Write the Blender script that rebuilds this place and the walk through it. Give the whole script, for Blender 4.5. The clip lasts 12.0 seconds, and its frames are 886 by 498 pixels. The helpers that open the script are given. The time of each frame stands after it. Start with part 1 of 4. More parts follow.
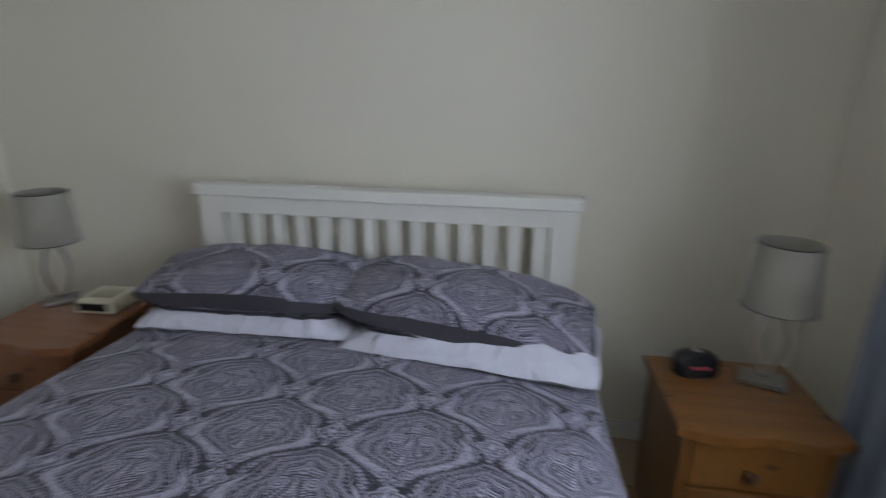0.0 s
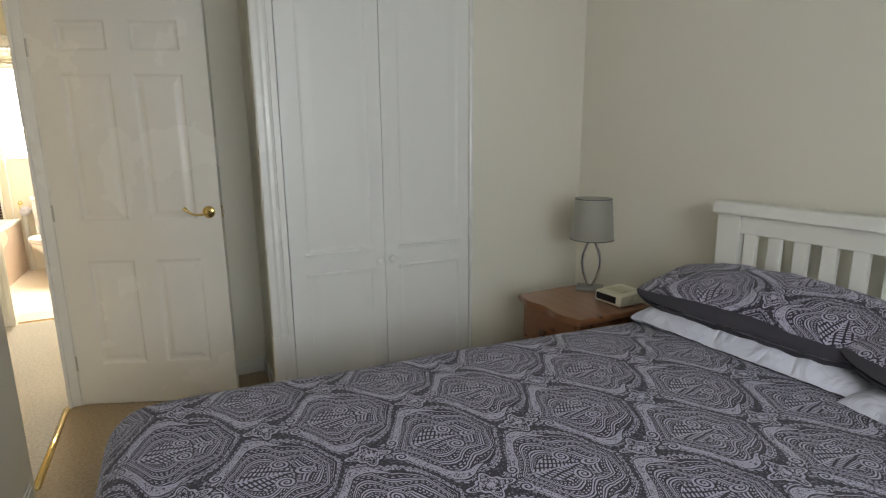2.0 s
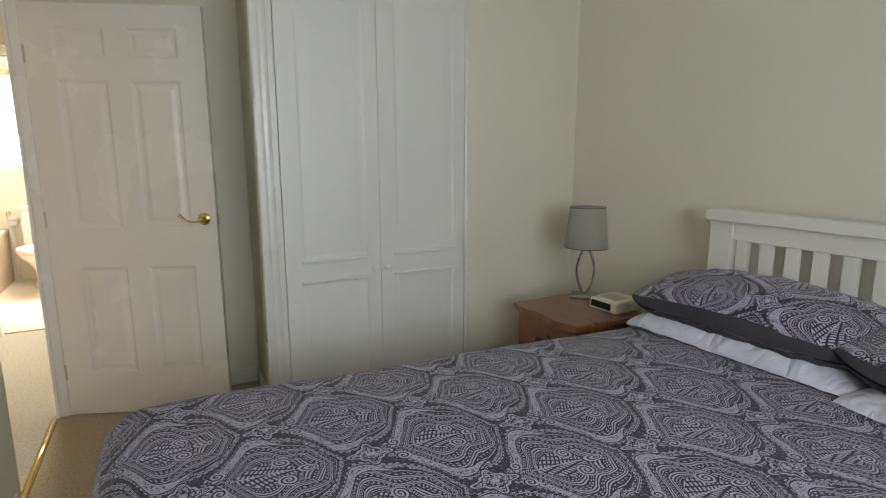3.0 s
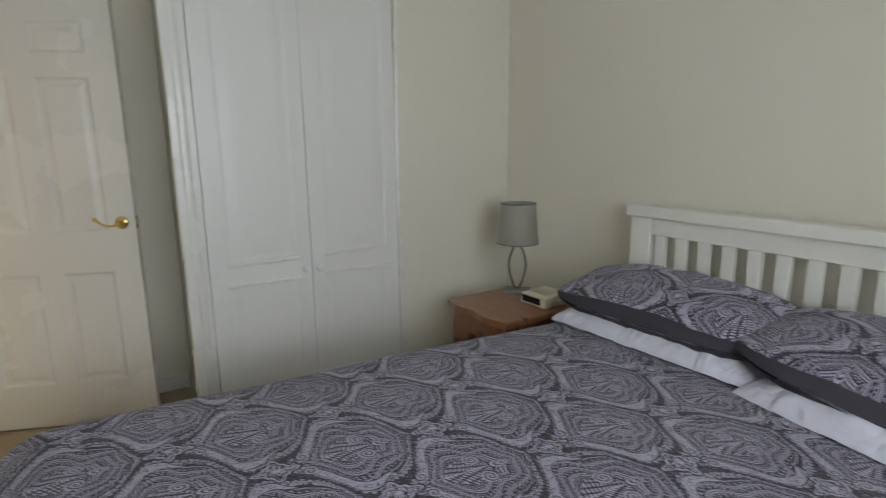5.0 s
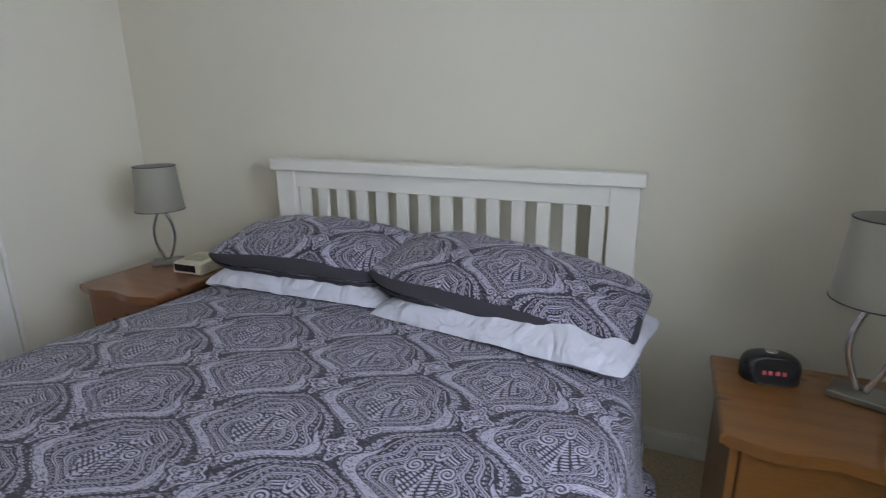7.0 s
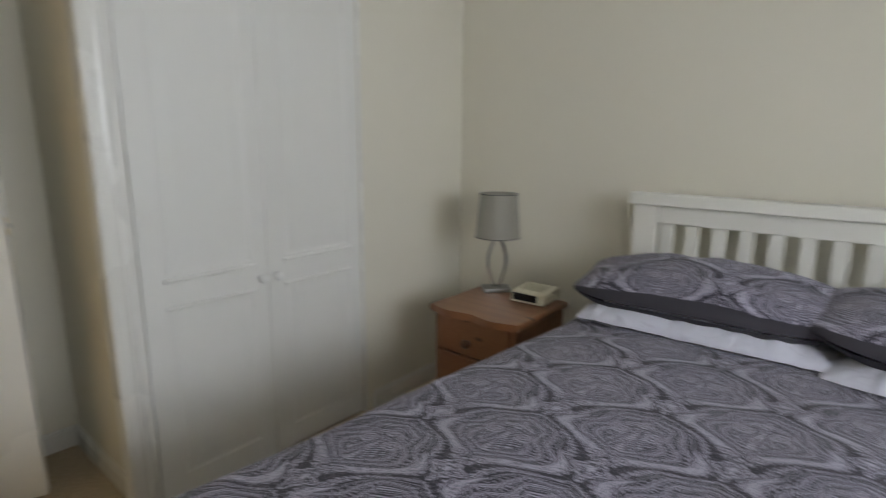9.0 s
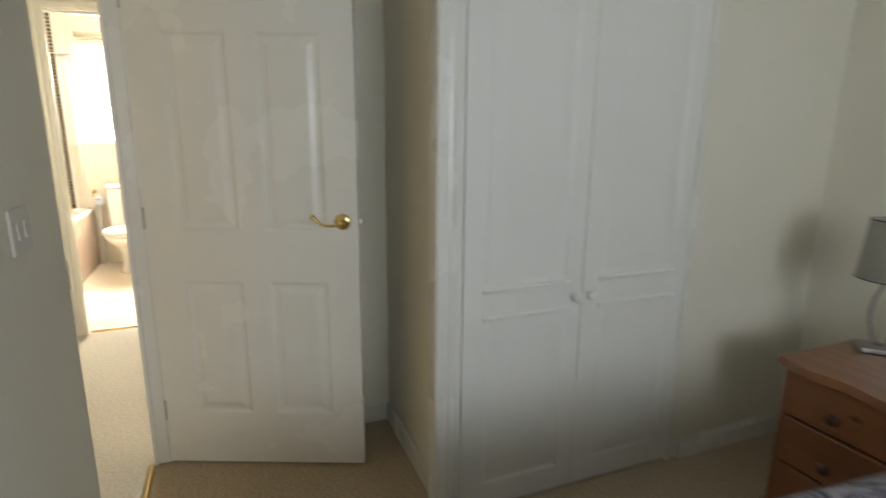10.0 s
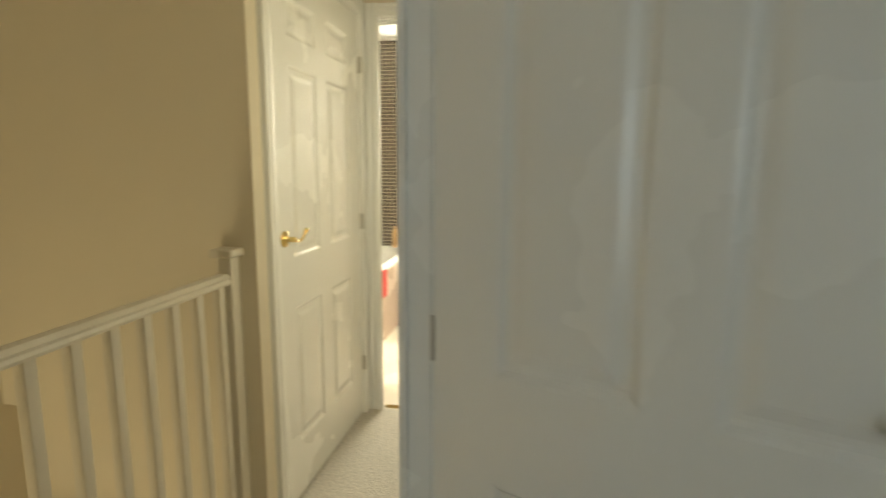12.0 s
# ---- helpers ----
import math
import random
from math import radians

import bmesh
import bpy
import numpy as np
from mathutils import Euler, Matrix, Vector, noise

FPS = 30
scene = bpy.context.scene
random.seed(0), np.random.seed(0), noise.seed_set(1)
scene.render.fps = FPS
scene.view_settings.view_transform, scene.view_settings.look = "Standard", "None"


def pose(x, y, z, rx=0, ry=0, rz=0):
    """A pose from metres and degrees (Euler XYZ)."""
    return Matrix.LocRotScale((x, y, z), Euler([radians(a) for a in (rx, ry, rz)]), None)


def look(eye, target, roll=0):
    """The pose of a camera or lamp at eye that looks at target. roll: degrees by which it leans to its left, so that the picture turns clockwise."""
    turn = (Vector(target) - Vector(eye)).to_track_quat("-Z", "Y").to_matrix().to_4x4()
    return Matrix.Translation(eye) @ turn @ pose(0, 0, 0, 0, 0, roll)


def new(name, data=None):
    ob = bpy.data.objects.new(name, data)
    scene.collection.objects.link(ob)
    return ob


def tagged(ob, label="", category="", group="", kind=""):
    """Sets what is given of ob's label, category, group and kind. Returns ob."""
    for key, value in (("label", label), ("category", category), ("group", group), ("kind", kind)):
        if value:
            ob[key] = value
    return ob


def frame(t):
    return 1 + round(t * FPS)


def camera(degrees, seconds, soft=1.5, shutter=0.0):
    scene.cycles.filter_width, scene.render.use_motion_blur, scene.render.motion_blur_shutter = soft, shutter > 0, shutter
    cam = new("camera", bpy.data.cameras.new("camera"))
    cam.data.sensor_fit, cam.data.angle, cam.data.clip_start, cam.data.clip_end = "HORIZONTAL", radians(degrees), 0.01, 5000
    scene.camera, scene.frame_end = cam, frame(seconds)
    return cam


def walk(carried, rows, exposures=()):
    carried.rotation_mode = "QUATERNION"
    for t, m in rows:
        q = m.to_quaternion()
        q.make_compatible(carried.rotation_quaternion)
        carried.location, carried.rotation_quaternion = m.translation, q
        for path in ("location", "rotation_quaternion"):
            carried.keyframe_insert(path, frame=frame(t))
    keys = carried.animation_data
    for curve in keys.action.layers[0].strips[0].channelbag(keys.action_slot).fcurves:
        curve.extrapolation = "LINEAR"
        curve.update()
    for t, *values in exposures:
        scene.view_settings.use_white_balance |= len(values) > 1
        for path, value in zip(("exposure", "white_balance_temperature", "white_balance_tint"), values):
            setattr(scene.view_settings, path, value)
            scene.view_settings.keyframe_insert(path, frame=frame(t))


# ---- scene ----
cam = camera(79.8, 12.0, soft=1.2, shutter=0.5)
EXPOSURES = [(0.0, -0.33, 6200, 13), (0.5, -0.12, 6400, 13), (1.0, -0.12, 6850, 12), (1.5, -0.08, 6950, 9), (2.5, -0.08, 7000, 9), (5.0, -0.09, 6800, 9), (5.5, -0.08, 6550, 11),
             (6.0, 0.0, 6350, 12), (6.5, 0.03, 6200, 12), (8.3, 0.08, 6650, 12), (9.0, 0.03, 6850, 11), (9.5, -0.05, 7000, 8), (10.5, -0.2, 6750, 7), (11.0, -0.3, 6800, 6), (11.5, -0.5, 7000, 2), (12.0, -0.65, 7000, 0)]
PATH = [
    (0, (2.250, -1.970, 1.482), (2.006, -0.076, 0.886), 1.0),
    (0.2, (2.259, -1.930, 1.485), (1.705, -0.104, 0.888), 0.3),
    (0.5, (2.262, -1.950, 1.440), (1.325, -0.268, 0.918), -0.2),
    (1, (2.348, -1.998, 1.331), (0.877, -0.712, 0.906), -0.4),
    (1.5, (2.355, -2.022, 1.317), (0.68, -1.003, 0.922), -0.1),
    (2, (2.403, -1.977, 1.346), (0.654, -1.098, 0.939), -0.5),
    (2.5, (2.41, -2.012, 1.316), (0.661, -1.115, 0.946), -0.2),
    (4.5, (2.388, -2.008, 1.303), (0.688, -1.017, 0.947), -0.0),
    (5, (2.448, -1.9, 1.354), (0.796, -0.844, 0.961), -0.6),
    (5.5, (2.527, -1.858, 1.326), (1.034, -0.586, 0.934), -0.8),
    (6, (2.560, -1.890, 1.338), (1.440, -0.306, 0.870), -0.2),
    (6.5, (2.640, -1.850, 1.328), (1.787, -0.118, 0.805), -0.2),
    (6.7, (2.630, -1.846, 1.318), (1.868, -0.075, 0.777), -0.6),
    (8.3, (2.099, -1.993, 1.413), (1.300, -0.238, 0.882), 0.5),
    (8.5, (2.030, -2.012, 1.397), (1.104, -0.308, 0.908), 0.4),
    (9, (1.796, -2.19, 1.298), (0.545, -0.683, 0.892), 0.5),
    (9.5, (1.753, -2.2, 1.337), (0.114, -1.149, 0.882), 0.3),
    (10, (1.48, -2.211, 1.334), (-0.331, -1.484, 0.896), 0.5),
    (10.5, (1.184, -2.234, 1.325), (-0.698, -1.714, 0.889), 0.7),
    (11, (0.851, -2.259, 1.34), (-1.07, -1.879, 0.932), 0.5),
    (11.5, (0.485, -2.269, 1.349), (-1.484, -2.192, 1.007), 0.3),
    (12, (0.164, -2.335, 1.307), (-1.778, -2.7, 0.996), 0.4),
]
walk(cam, [(t, look(eye, target, roll)) for t, eye, target, roll in PATH],
     exposures=EXPOSURES)

# ---- world, sun, large lights ----
world = bpy.data.worlds.new("world")
scene.world = world
world.use_nodes = True
wn = world.node_tree
sky = wn.nodes.new("ShaderNodeTexSky")
sky.sky_type, sky.sun_disc = "NISHITA", False
SUN_DIR = Vector((1.0, -0.05, -1.08)).normalized()      # the way the sunlight travels
sky.sun_elevation = math.asin(-SUN_DIR.z)
sky.sun_rotation = math.atan2(-SUN_DIR.x, -SUN_DIR.y)
wn.links.new(sky.outputs[0], wn.nodes["Background"].inputs[0])
wn.nodes["Background"].inputs[1].default_value = 0.1


def lamp(name, kind, m, energy, color, **extra):
    data = bpy.data.lights.new(name, kind)
    data.energy, data.color = energy, color
    for key, value in extra.items():
        if key == "size":
            data.size = value
        elif key == "size_y":
            data.shape, data.size_y = "RECTANGLE", value
        elif key == "angle":
            data.angle = value
    ob = new(name, data)
    ob.matrix_world = m
    return ob


SUN = lamp("sun", "SUN", look((0, 0, 0), SUN_DIR), 5.0, (1.0, 0.93, 0.82), angle=radians(0.5))
# daylight standing in the bedroom window and the bathroom window
WINDOW_LIGHT = lamp("window_daylight", "AREA", look((3.66, -1.72, 1.52), (2.0, -1.62, 1.38)), 25, (0.79, 0.875, 1.0), size=1.12, size_y=0.95)
BATH_LIGHT = lamp("bathroom_daylight", "AREA", look((-4.64, -3.04, 1.65), (-3.0, -3.0, 1.3)), 110, (1.0, 0.95, 0.87), size=0.72, size_y=0.9)
# fill light added to brighten the landing; no source is known there
LANDING_FILL = lamp("landing_fill", "AREA", look((-1.55, -2.235, 1.5), (-1.5, -3.4, 1.0)), 8.0, (1.0, 0.88, 0.64), size=0.8, size_y=1.0)
# light rising from the hall below; its source is out of view and assumed
HALL_LIGHT = lamp("hall_light_below", "AREA", look((1.33, -3.835, -1.3), (-0.9, -4.05, -0.3)), 46, (1.0, 0.86, 0.62), size=0.7, size_y=1.8)


# ---- materials ----
def nodes_of(name):
    m = bpy.data.materials.new(name)
    m.use_nodes = True
    return m, m.node_tree, m.node_tree.nodes["Principled BSDF"]


def node(t, kind, **inputs):
    n = t.nodes.new(kind)
    for key, value in inputs.items():
        n.inputs[key].default_value = value
    return n


def mapped(t, scale=(1, 1, 1), source="Object"):
    co = t.nodes.new("ShaderNodeTexCoord")
    mp = t.nodes.new("ShaderNodeMapping")
    mp.inputs["Scale"].default_value = scale
    t.links.new(co.outputs[source], mp.inputs[0])
    return mp.outputs[0]


def mixed(t, a, b, factor):
    mx = t.nodes.new("ShaderNodeMix")
    mx.data_type = "RGBA"
    for socket, value in ((mx.inputs[6], a), (mx.inputs[7], b), (mx.inputs[0], factor)):
        if isinstance(value, bpy.types.NodeSocket):
            t.links.new(value, socket)
        else:
            socket.default_value = (*value, 1) if isinstance(value, tuple) else value
    return mx.outputs[2]


def ramp(t, source, *stops):
    r = t.nodes.new("ShaderNodeValToRGB")
    for i, (at, v) in enumerate(stops):
        e = r.color_ramp.elements[i] if i < 2 else r.color_ramp.elements.new(at)
        e.position, e.color = at, (*v, 1) if isinstance(v, tuple) else (v, v, v, 1)
    t.links.new(source, r.inputs[0])
    return r.outputs[0]


def bumped(t, b, source, strength, distance):
    n = node(t, "ShaderNodeBump", Strength=strength, Distance=distance)
    t.links.new(source, n.inputs["Height"])
    t.links.new(n.outputs[0], b.inputs["Normal"])


def surface(name, color, rough, fine=60.0, broad=1.5, vary=0.06, bump=0.1, depth=0.002, metal=0.0, stretch=(1, 1, 1), coat=0.0):
    """A paint, plastic or metal with broad and fine variation and a fine relief."""
    m, t, b = nodes_of(name)
    co = mapped(t, stretch)
    big = node(t, "ShaderNodeTexNoise", Scale=broad, Detail=4.0)
    small = node(t, "ShaderNodeTexNoise", Scale=fine, Detail=5.0)
    t.links.new(co, big.inputs[0])
    t.links.new(co, small.inputs[0])
    dark = tuple(c * (1 - vary) for c in color)
    light = tuple(min(1.0, c * (1 + vary * 0.6)) for c in color)
    c1 = mixed(t, dark, light, big.outputs[0])
    c2 = mixed(t, c1, dark, ramp(t, small.outputs[0], (0.45, 0.0), (0.8, 0.35)))
    t.links.new(c2, b.inputs["Base Color"])
    r = ramp(t, big.outputs[0], (0.3, max(0.0, rough - 0.06)), (0.7, min(1.0, rough + 0.06)))
    t.links.new(r, b.inputs["Roughness"])
    b.inputs["Metallic"].default_value = metal
    b.inputs["Coat Weight"].default_value = coat
    if bump:
        bumped(t, b, small.outputs[0], bump, depth)
    return m


WALL = surface("wall_paint", (0.80, 0.76, 0.645), 0.75, fine=180, broad=1.2, vary=0.03, bump=0.12, depth=0.0008)
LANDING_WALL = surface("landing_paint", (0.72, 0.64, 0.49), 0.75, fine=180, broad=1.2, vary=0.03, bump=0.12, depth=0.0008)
CEILING = surface("ceiling_paint", (0.84, 0.83, 0.80), 0.85, fine=120, vary=0.02)
GLOSS = surface("gloss_paint", (0.83, 0.815, 0.76), 0.25, fine=25, broad=2.0, vary=0.025, bump=0.05, depth=0.001)
SATIN = surface("satin_white", (0.84, 0.835, 0.80), 0.35, fine=30, vary=0.02, bump=0.04, depth=0.001)
BRASS = surface("brass", (0.80, 0.61, 0.26), 0.16, vary=0.1, metal=1.0, bump=0.0)
CHROME = surface("chrome", (0.74, 0.73, 0.71), 0.15, vary=0.05, metal=1.0, bump=0.0)
BRUSHED = surface("brushed_steel", (0.30, 0.29, 0.27), 0.42, fine=90, vary=0.1, metal=1.0, bump=0.05, stretch=(1, 12, 1))
STEEL = surface("hinge_steel", (0.56, 0.53, 0.47), 0.45, vary=0.15, metal=1.0, bump=0.0)
PORCELAIN = surface("porcelain", (0.88, 0.87, 0.84), 0.08, vary=0.01, bump=0.0)
BLACK = surface("black_plastic", (0.012, 0.012, 0.014), 0.22, vary=0.2, bump=0.0)
CREAM = surface("cream_plastic", (0.72, 0.68, 0.52), 0.4, vary=0.05)
WHITE_PLASTIC = surface("white_plastic", (0.80, 0.79, 0.76), 0.35, vary=0.02, bump=0.0)


def cloth(name, color):
    """Crumpled cotton: soft creases at two sizes and a fine weave."""
    m, t, b = nodes_of(name)
    co = mapped(t, (1.0, 0.55, 1.0))
    big = node(t, "ShaderNodeTexNoise", Scale=7.0, Detail=2.0, Distortion=1.2)
    mid = node(t, "ShaderNodeTexNoise", Scale=19.0, Detail=2.0, Distortion=0.8)
    fine = node(t, "ShaderNodeTexNoise", Scale=500.0, Detail=2.0)
    for n in (big, mid, fine):
        t.links.new(co, n.inputs["Vector"])
    t.links.new(mixed(t, tuple(c * 0.93 for c in color), color, mid.outputs[0]), b.inputs["Base Color"])
    b.inputs["Roughness"].default_value = 0.9
    b.inputs["Sheen Weight"].default_value = 0.1
    crease = t.nodes.new("ShaderNodeMath")
    crease.operation = "ABSOLUTE"
    mid0 = t.nodes.new("ShaderNodeMath")
    mid0.operation = "SUBTRACT"
    mid0.inputs[1].default_value = 0.5
    t.links.new(big.outputs[0], mid0.inputs[0])
    t.links.new(mid0.outputs[0], crease.inputs[0])
    total = t.nodes.new("ShaderNodeMath")
    total.operation = "MULTIPLY_ADD"
    total.inputs[1].default_value = 0.28
    t.links.new(mid.outputs[0], total.inputs[0])
    t.links.new(crease.outputs[0], total.inputs[2])
    bumped(t, b, total.outputs[0], 0.75, 0.05)
    return m


LINEN = cloth("white_linen", (0.68, 0.68, 0.77))
CHARCOAL = surface("charcoal_cotton", (0.052, 0.048, 0.060), 0.9, fine=300, broad=6, vary=0.2, bump=0.3, depth=0.001)
WARDROBE_PAINT = surface("wardrobe_paint", (0.82, 0.81, 0.765), 0.40, fine=25, broad=2.0, vary=0.025, bump=0.05, depth=0.001)
BED_PAINT = surface("bed_paint", (0.80, 0.785, 0.72), 0.42, fine=30, vary=0.025, bump=0.05, depth=0.001)
TIMBER = surface("bed_slat_timber", (0.55, 0.47, 0.36), 0.6, vary=0.1)


def carpet(name, color):
    m, t, b = nodes_of(name)
    co = mapped(t)
    v = node(t, "ShaderNodeTexVoronoi", Scale=190.0)
    n = node(t, "ShaderNodeTexNoise", Scale=2.2, Detail=3.0)
    f = node(t, "ShaderNodeTexNoise", Scale=75.0, Detail=6.0)
    for x in (v, n, f):
        t.links.new(co, x.inputs["Vector"])
    low = tuple(c * 0.62 for c in color)
    c = mixed(t, mixed(t, tuple(c * 0.9 for c in color), color, n.outputs[0]), low, ramp(t, f.outputs[0], (0.38, 0.0), (0.72, 0.8)))
    t.links.new(c, b.inputs["Base Color"])
    b.inputs["Roughness"].default_value = 1.0
    b.inputs["Sheen Weight"].default_value = 0.2
    s = t.nodes.new("ShaderNodeMath")
    s.operation = "ADD"
    t.links.new(v.outputs[0], s.inputs[0])
    t.links.new(f.outputs[0], s.inputs[1])
    bumped(t, b, s.outputs[0], 0.7, 0.006)
    return m


CARPET = carpet("tan_carpet", (0.55, 0.425, 0.27))
LANDING_CARPET = carpet("beige_carpet", (0.72, 0.665, 0.57))


def pine(name, color, dark):
    """Varnished knotty pine: long grain along the object's x, with knots."""
    m, t, b = nodes_of(name)
    co = mapped(t, (1.2, 9.0, 9.0))
    warp = node(t, "ShaderNodeTexNoise", Scale=1.6, Detail=3.0)
    t.links.new(co, warp.inputs[0])
    w = t.nodes.new("ShaderNodeTexWave")
    w.bands_direction = "Y"
    for key, value in (("Scale", 0.55), ("Distortion", 9.0), ("Detail", 3.0), ("Detail Scale", 0.8)):
        w.inputs[key].default_value = value
    t.links.new(co, w.inputs[0])
    g = node(t, "ShaderNodeTexNoise", Scale=22.0, Detail=6.0)
    t.links.new(co, g.inputs[0])
    k = node(t, "ShaderNodeTexVoronoi", Scale=7.0)
    t.links.new(mapped(t, (0.8, 1.7, 1.7)), k.inputs["Vector"])
    c = mixed(t, color, dark, ramp(t, w.outputs[0], (0.42, 0.0), (0.95, 0.28)))
    c = mixed(t, c, dark, ramp(t, g.outputs[0], (0.4, 0.0), (0.8, 0.4)))
    c = mixed(t, c, tuple(x * 0.25 for x in dark), ramp(t, k.outputs[0], (0.07, 0.9), (0.15, 0.0)))
    t.links.new(c, b.inputs["Base Color"])
    b.inputs["Roughness"].default_value = 0.30
    b.inputs["Coat Weight"].default_value, b.inputs["Coat Roughness"].default_value = 0.4, 0.18
    bumped(t, b, g.outputs[0], 0.08, 0.001)
    return m


PINE = pine("varnished_pine", (0.225, 0.094, 0.020), (0.115, 0.038, 0.009))
KNOB_WOOD = pine("dark_turned_wood", (0.10, 0.040, 0.018), (0.055, 0.022, 0.010))
DARK_PINE = pine("red_stained_pine", (0.27, 0.110, 0.045), (0.15, 0.050, 0.020))


# ---- mesh helpers ----
def part(name, bm, material, parent=None, label="", smooth=False):
    me = bpy.data.meshes.new(name)
    bmesh.ops.recalc_face_normals(bm, faces=bm.faces[:])
    bm.to_mesh(me)
    bm.free()
    me.materials.append(material)
    if smooth:
        for p in me.polygons:
            p.use_smooth = True
    ob = new(name, me)
    ob.parent = parent
    return tagged(ob, label)


def empty(name, x=0, y=0, z=0, rz=0):
    ob = new(name)
    ob.empty_display_size = 0.05
    ob.matrix_world = pose(x, y, z, 0, 0, rz)
    return ob


def add_box(bm, x0, x1, y0, y1, z0, z1, bevel=0.0, segments=2):
    m = Matrix.LocRotScale(((x0 + x1) / 2, (y0 + y1) / 2, (z0 + z1) / 2), None, (abs(x1 - x0), abs(y1 - y0), abs(z1 - z0)))
    made = bmesh.ops.create_cube(bm, size=1.0, matrix=m)["verts"]
    if bevel:
        edges = list({e for v in made for e in v.link_edges})
        bmesh.ops.bevel(bm, geom=edges, offset=bevel, segments=segments, profile=0.5, affect="EDGES")
    return bm


def box(*a, **k):
    return add_box(bmesh.new(), *a, **k)


def lathe(bm, profile, m=None, steps=24):
    """A surface of revolution about z; profile: (radius, height) from bottom to top."""
    rings = []
    for r, z in profile:
        ring = []
        for i in range(steps):
            a = 2 * math.pi * i / steps
            p = Vector((r * math.cos(a), r * math.sin(a), z))
            ring.append(bm.verts.new(m @ p if m else p))
        rings.append(ring)
    for lo, hi in zip(rings, rings[1:]):
        for i in range(steps):
            bm.faces.new((lo[i], lo[(i + 1) % steps], hi[(i + 1) % steps], hi[i]))
    for ring in (rings[0], rings[-1]):
        bm.faces.new(ring)
    return bm


def tube(bm, points, radius, steps=10, closed=False, flat=1.0, up=(0, 0, 1)):
    """A bar that follows points; flat squeezes it along 'up'."""
    n = len(points)
    rings = []
    for i, p in enumerate(points):
        a = Vector(points[i - 1] if (i or closed) else points[0])
        b = Vector(points[(i + 1) % n] if (i < n - 1 or closed) else points[-1])
        d = (b - a).normalized()
        side = d.cross(Vector(up))
        side = side.normalized() if side.length > 1e-4 else Vector((1, 0, 0))
        top = side.cross(d).normalized()
        r = radius[i] if isinstance(radius, (list, tuple)) else radius
        rings.append([bm.verts.new(Vector(p) + side * r * math.cos(2 * math.pi * k / steps) + top * r * flat * math.sin(2 * math.pi * k / steps)) for k in range(steps)])
    for i in range(n if closed else n - 1):
        lo, hi = rings[i], rings[(i + 1) % n]
        for k in range(steps):
            bm.faces.new((lo[k], lo[(k + 1) % steps], hi[(k + 1) % steps], hi[k]))
    if not closed:
        bm.faces.new(rings[0])
        bm.faces.new(rings[-1])
    return bm


def extruded(bm, outline, axis, lo, hi):
    """A prism: the outline (pairs in the two other axes, in order) swept along an axis."""
    def at(a, b, c):
        return {"x": (c, a, b), "y": (a, c, b), "z": (a, b, c)}[axis]
    r0 = [bm.verts.new(at(a, b, lo)) for a, b in outline]
    r1 = [bm.verts.new(at(a, b, hi)) for a, b in outline]
    n = len(outline)
    for i in range(n):
        bm.faces.new((r0[i], r0[(i + 1) % n], r1[(i + 1) % n], r1[i]))
    bm.faces.new(r0)
    bm.faces.new(r1)
    return bm


def panelled(bm, width, height, panels, rings, y, flip=False):
    """A door's face in the plane y: flat, with rectangular moulded panels; rings: (inset, depth) from the rim inwards."""
    xs = sorted({0.0, width, *(p[0] for p in panels), *(p[1] for p in panels)})
    zs = sorted({0.0, height, *(p[2] for p in panels), *(p[3] for p in panels)})
    s = -1 if flip else 1
    grid = {(i, j): bm.verts.new((x, y, z)) for i, x in enumerate(xs) for j, z in enumerate(zs)}
    for i in range(len(xs) - 1):
        for j in range(len(zs) - 1):
            a, b, c, d = xs[i], xs[i + 1], zs[j], zs[j + 1]
            inside = next((p for p in panels if p[0] <= a + 1e-6 and b <= p[1] + 1e-6 and p[2] <= c + 1e-6 and d <= p[3] + 1e-6), None)
            if not inside:
                bm.faces.new((grid[i, j], grid[i + 1, j], grid[i + 1, j + 1], grid[i, j + 1]))
    for x0, x1, z0, z1 in panels:
        last = None
        for inset, depth in ((0, 0), *rings):
            ring = [bm.verts.new((x, y + s * depth, z)) for x, z in ((x0 + inset, z0 + inset), (x1 - inset, z0 + inset), (x1 - inset, z1 - inset), (x0 + inset, z1 - inset))]
            if last:
                for k in range(4):
                    bm.faces.new((last[k], last[(k + 1) % 4], ring[(k + 1) % 4], ring[k]))
            last = ring
        bm.faces.new(last)


def door_leaf(width, height, thick, panels, rings):
    """A moulded panel door, hinged at x = 0, its faces at y = 0 and y = thick."""
    bm = bmesh.new()
    panelled(bm, width, height, panels, rings, 0.0)
    panelled(bm, width, height, panels, rings, thick, flip=True)
    for a, b in (((0, 0), (width, 0)), ((width, 0), (width, height)), ((width, height), (0, height)), ((0, height), (0, 0))):
        vs = [bm.verts.new((a[0], 0, a[1])), bm.verts.new((b[0], 0, b[1])), bm.verts.new((b[0], thick, b[1])), bm.verts.new((a[0], thick, a[1]))]
        bm.faces.new(vs)
    bmesh.ops.remove_doubles(bm, verts=bm.verts[:], dist=0.0005)
    return bm


OGEE = ((0.006, 0.0015), (0.014, 0.008), (0.022, 0.009), (0.030, 0.0085), (0.046, 0.003), (0.052, 0.002))


def structure(ob, label, category=""):
    return tagged(ob, label, category, kind="structure")


def slab(name, material, label, category, *boxes):
    bm = bmesh.new()
    for b in boxes:
        add_box(bm, *b)
    return structure(part(name, bm, material), label, category)


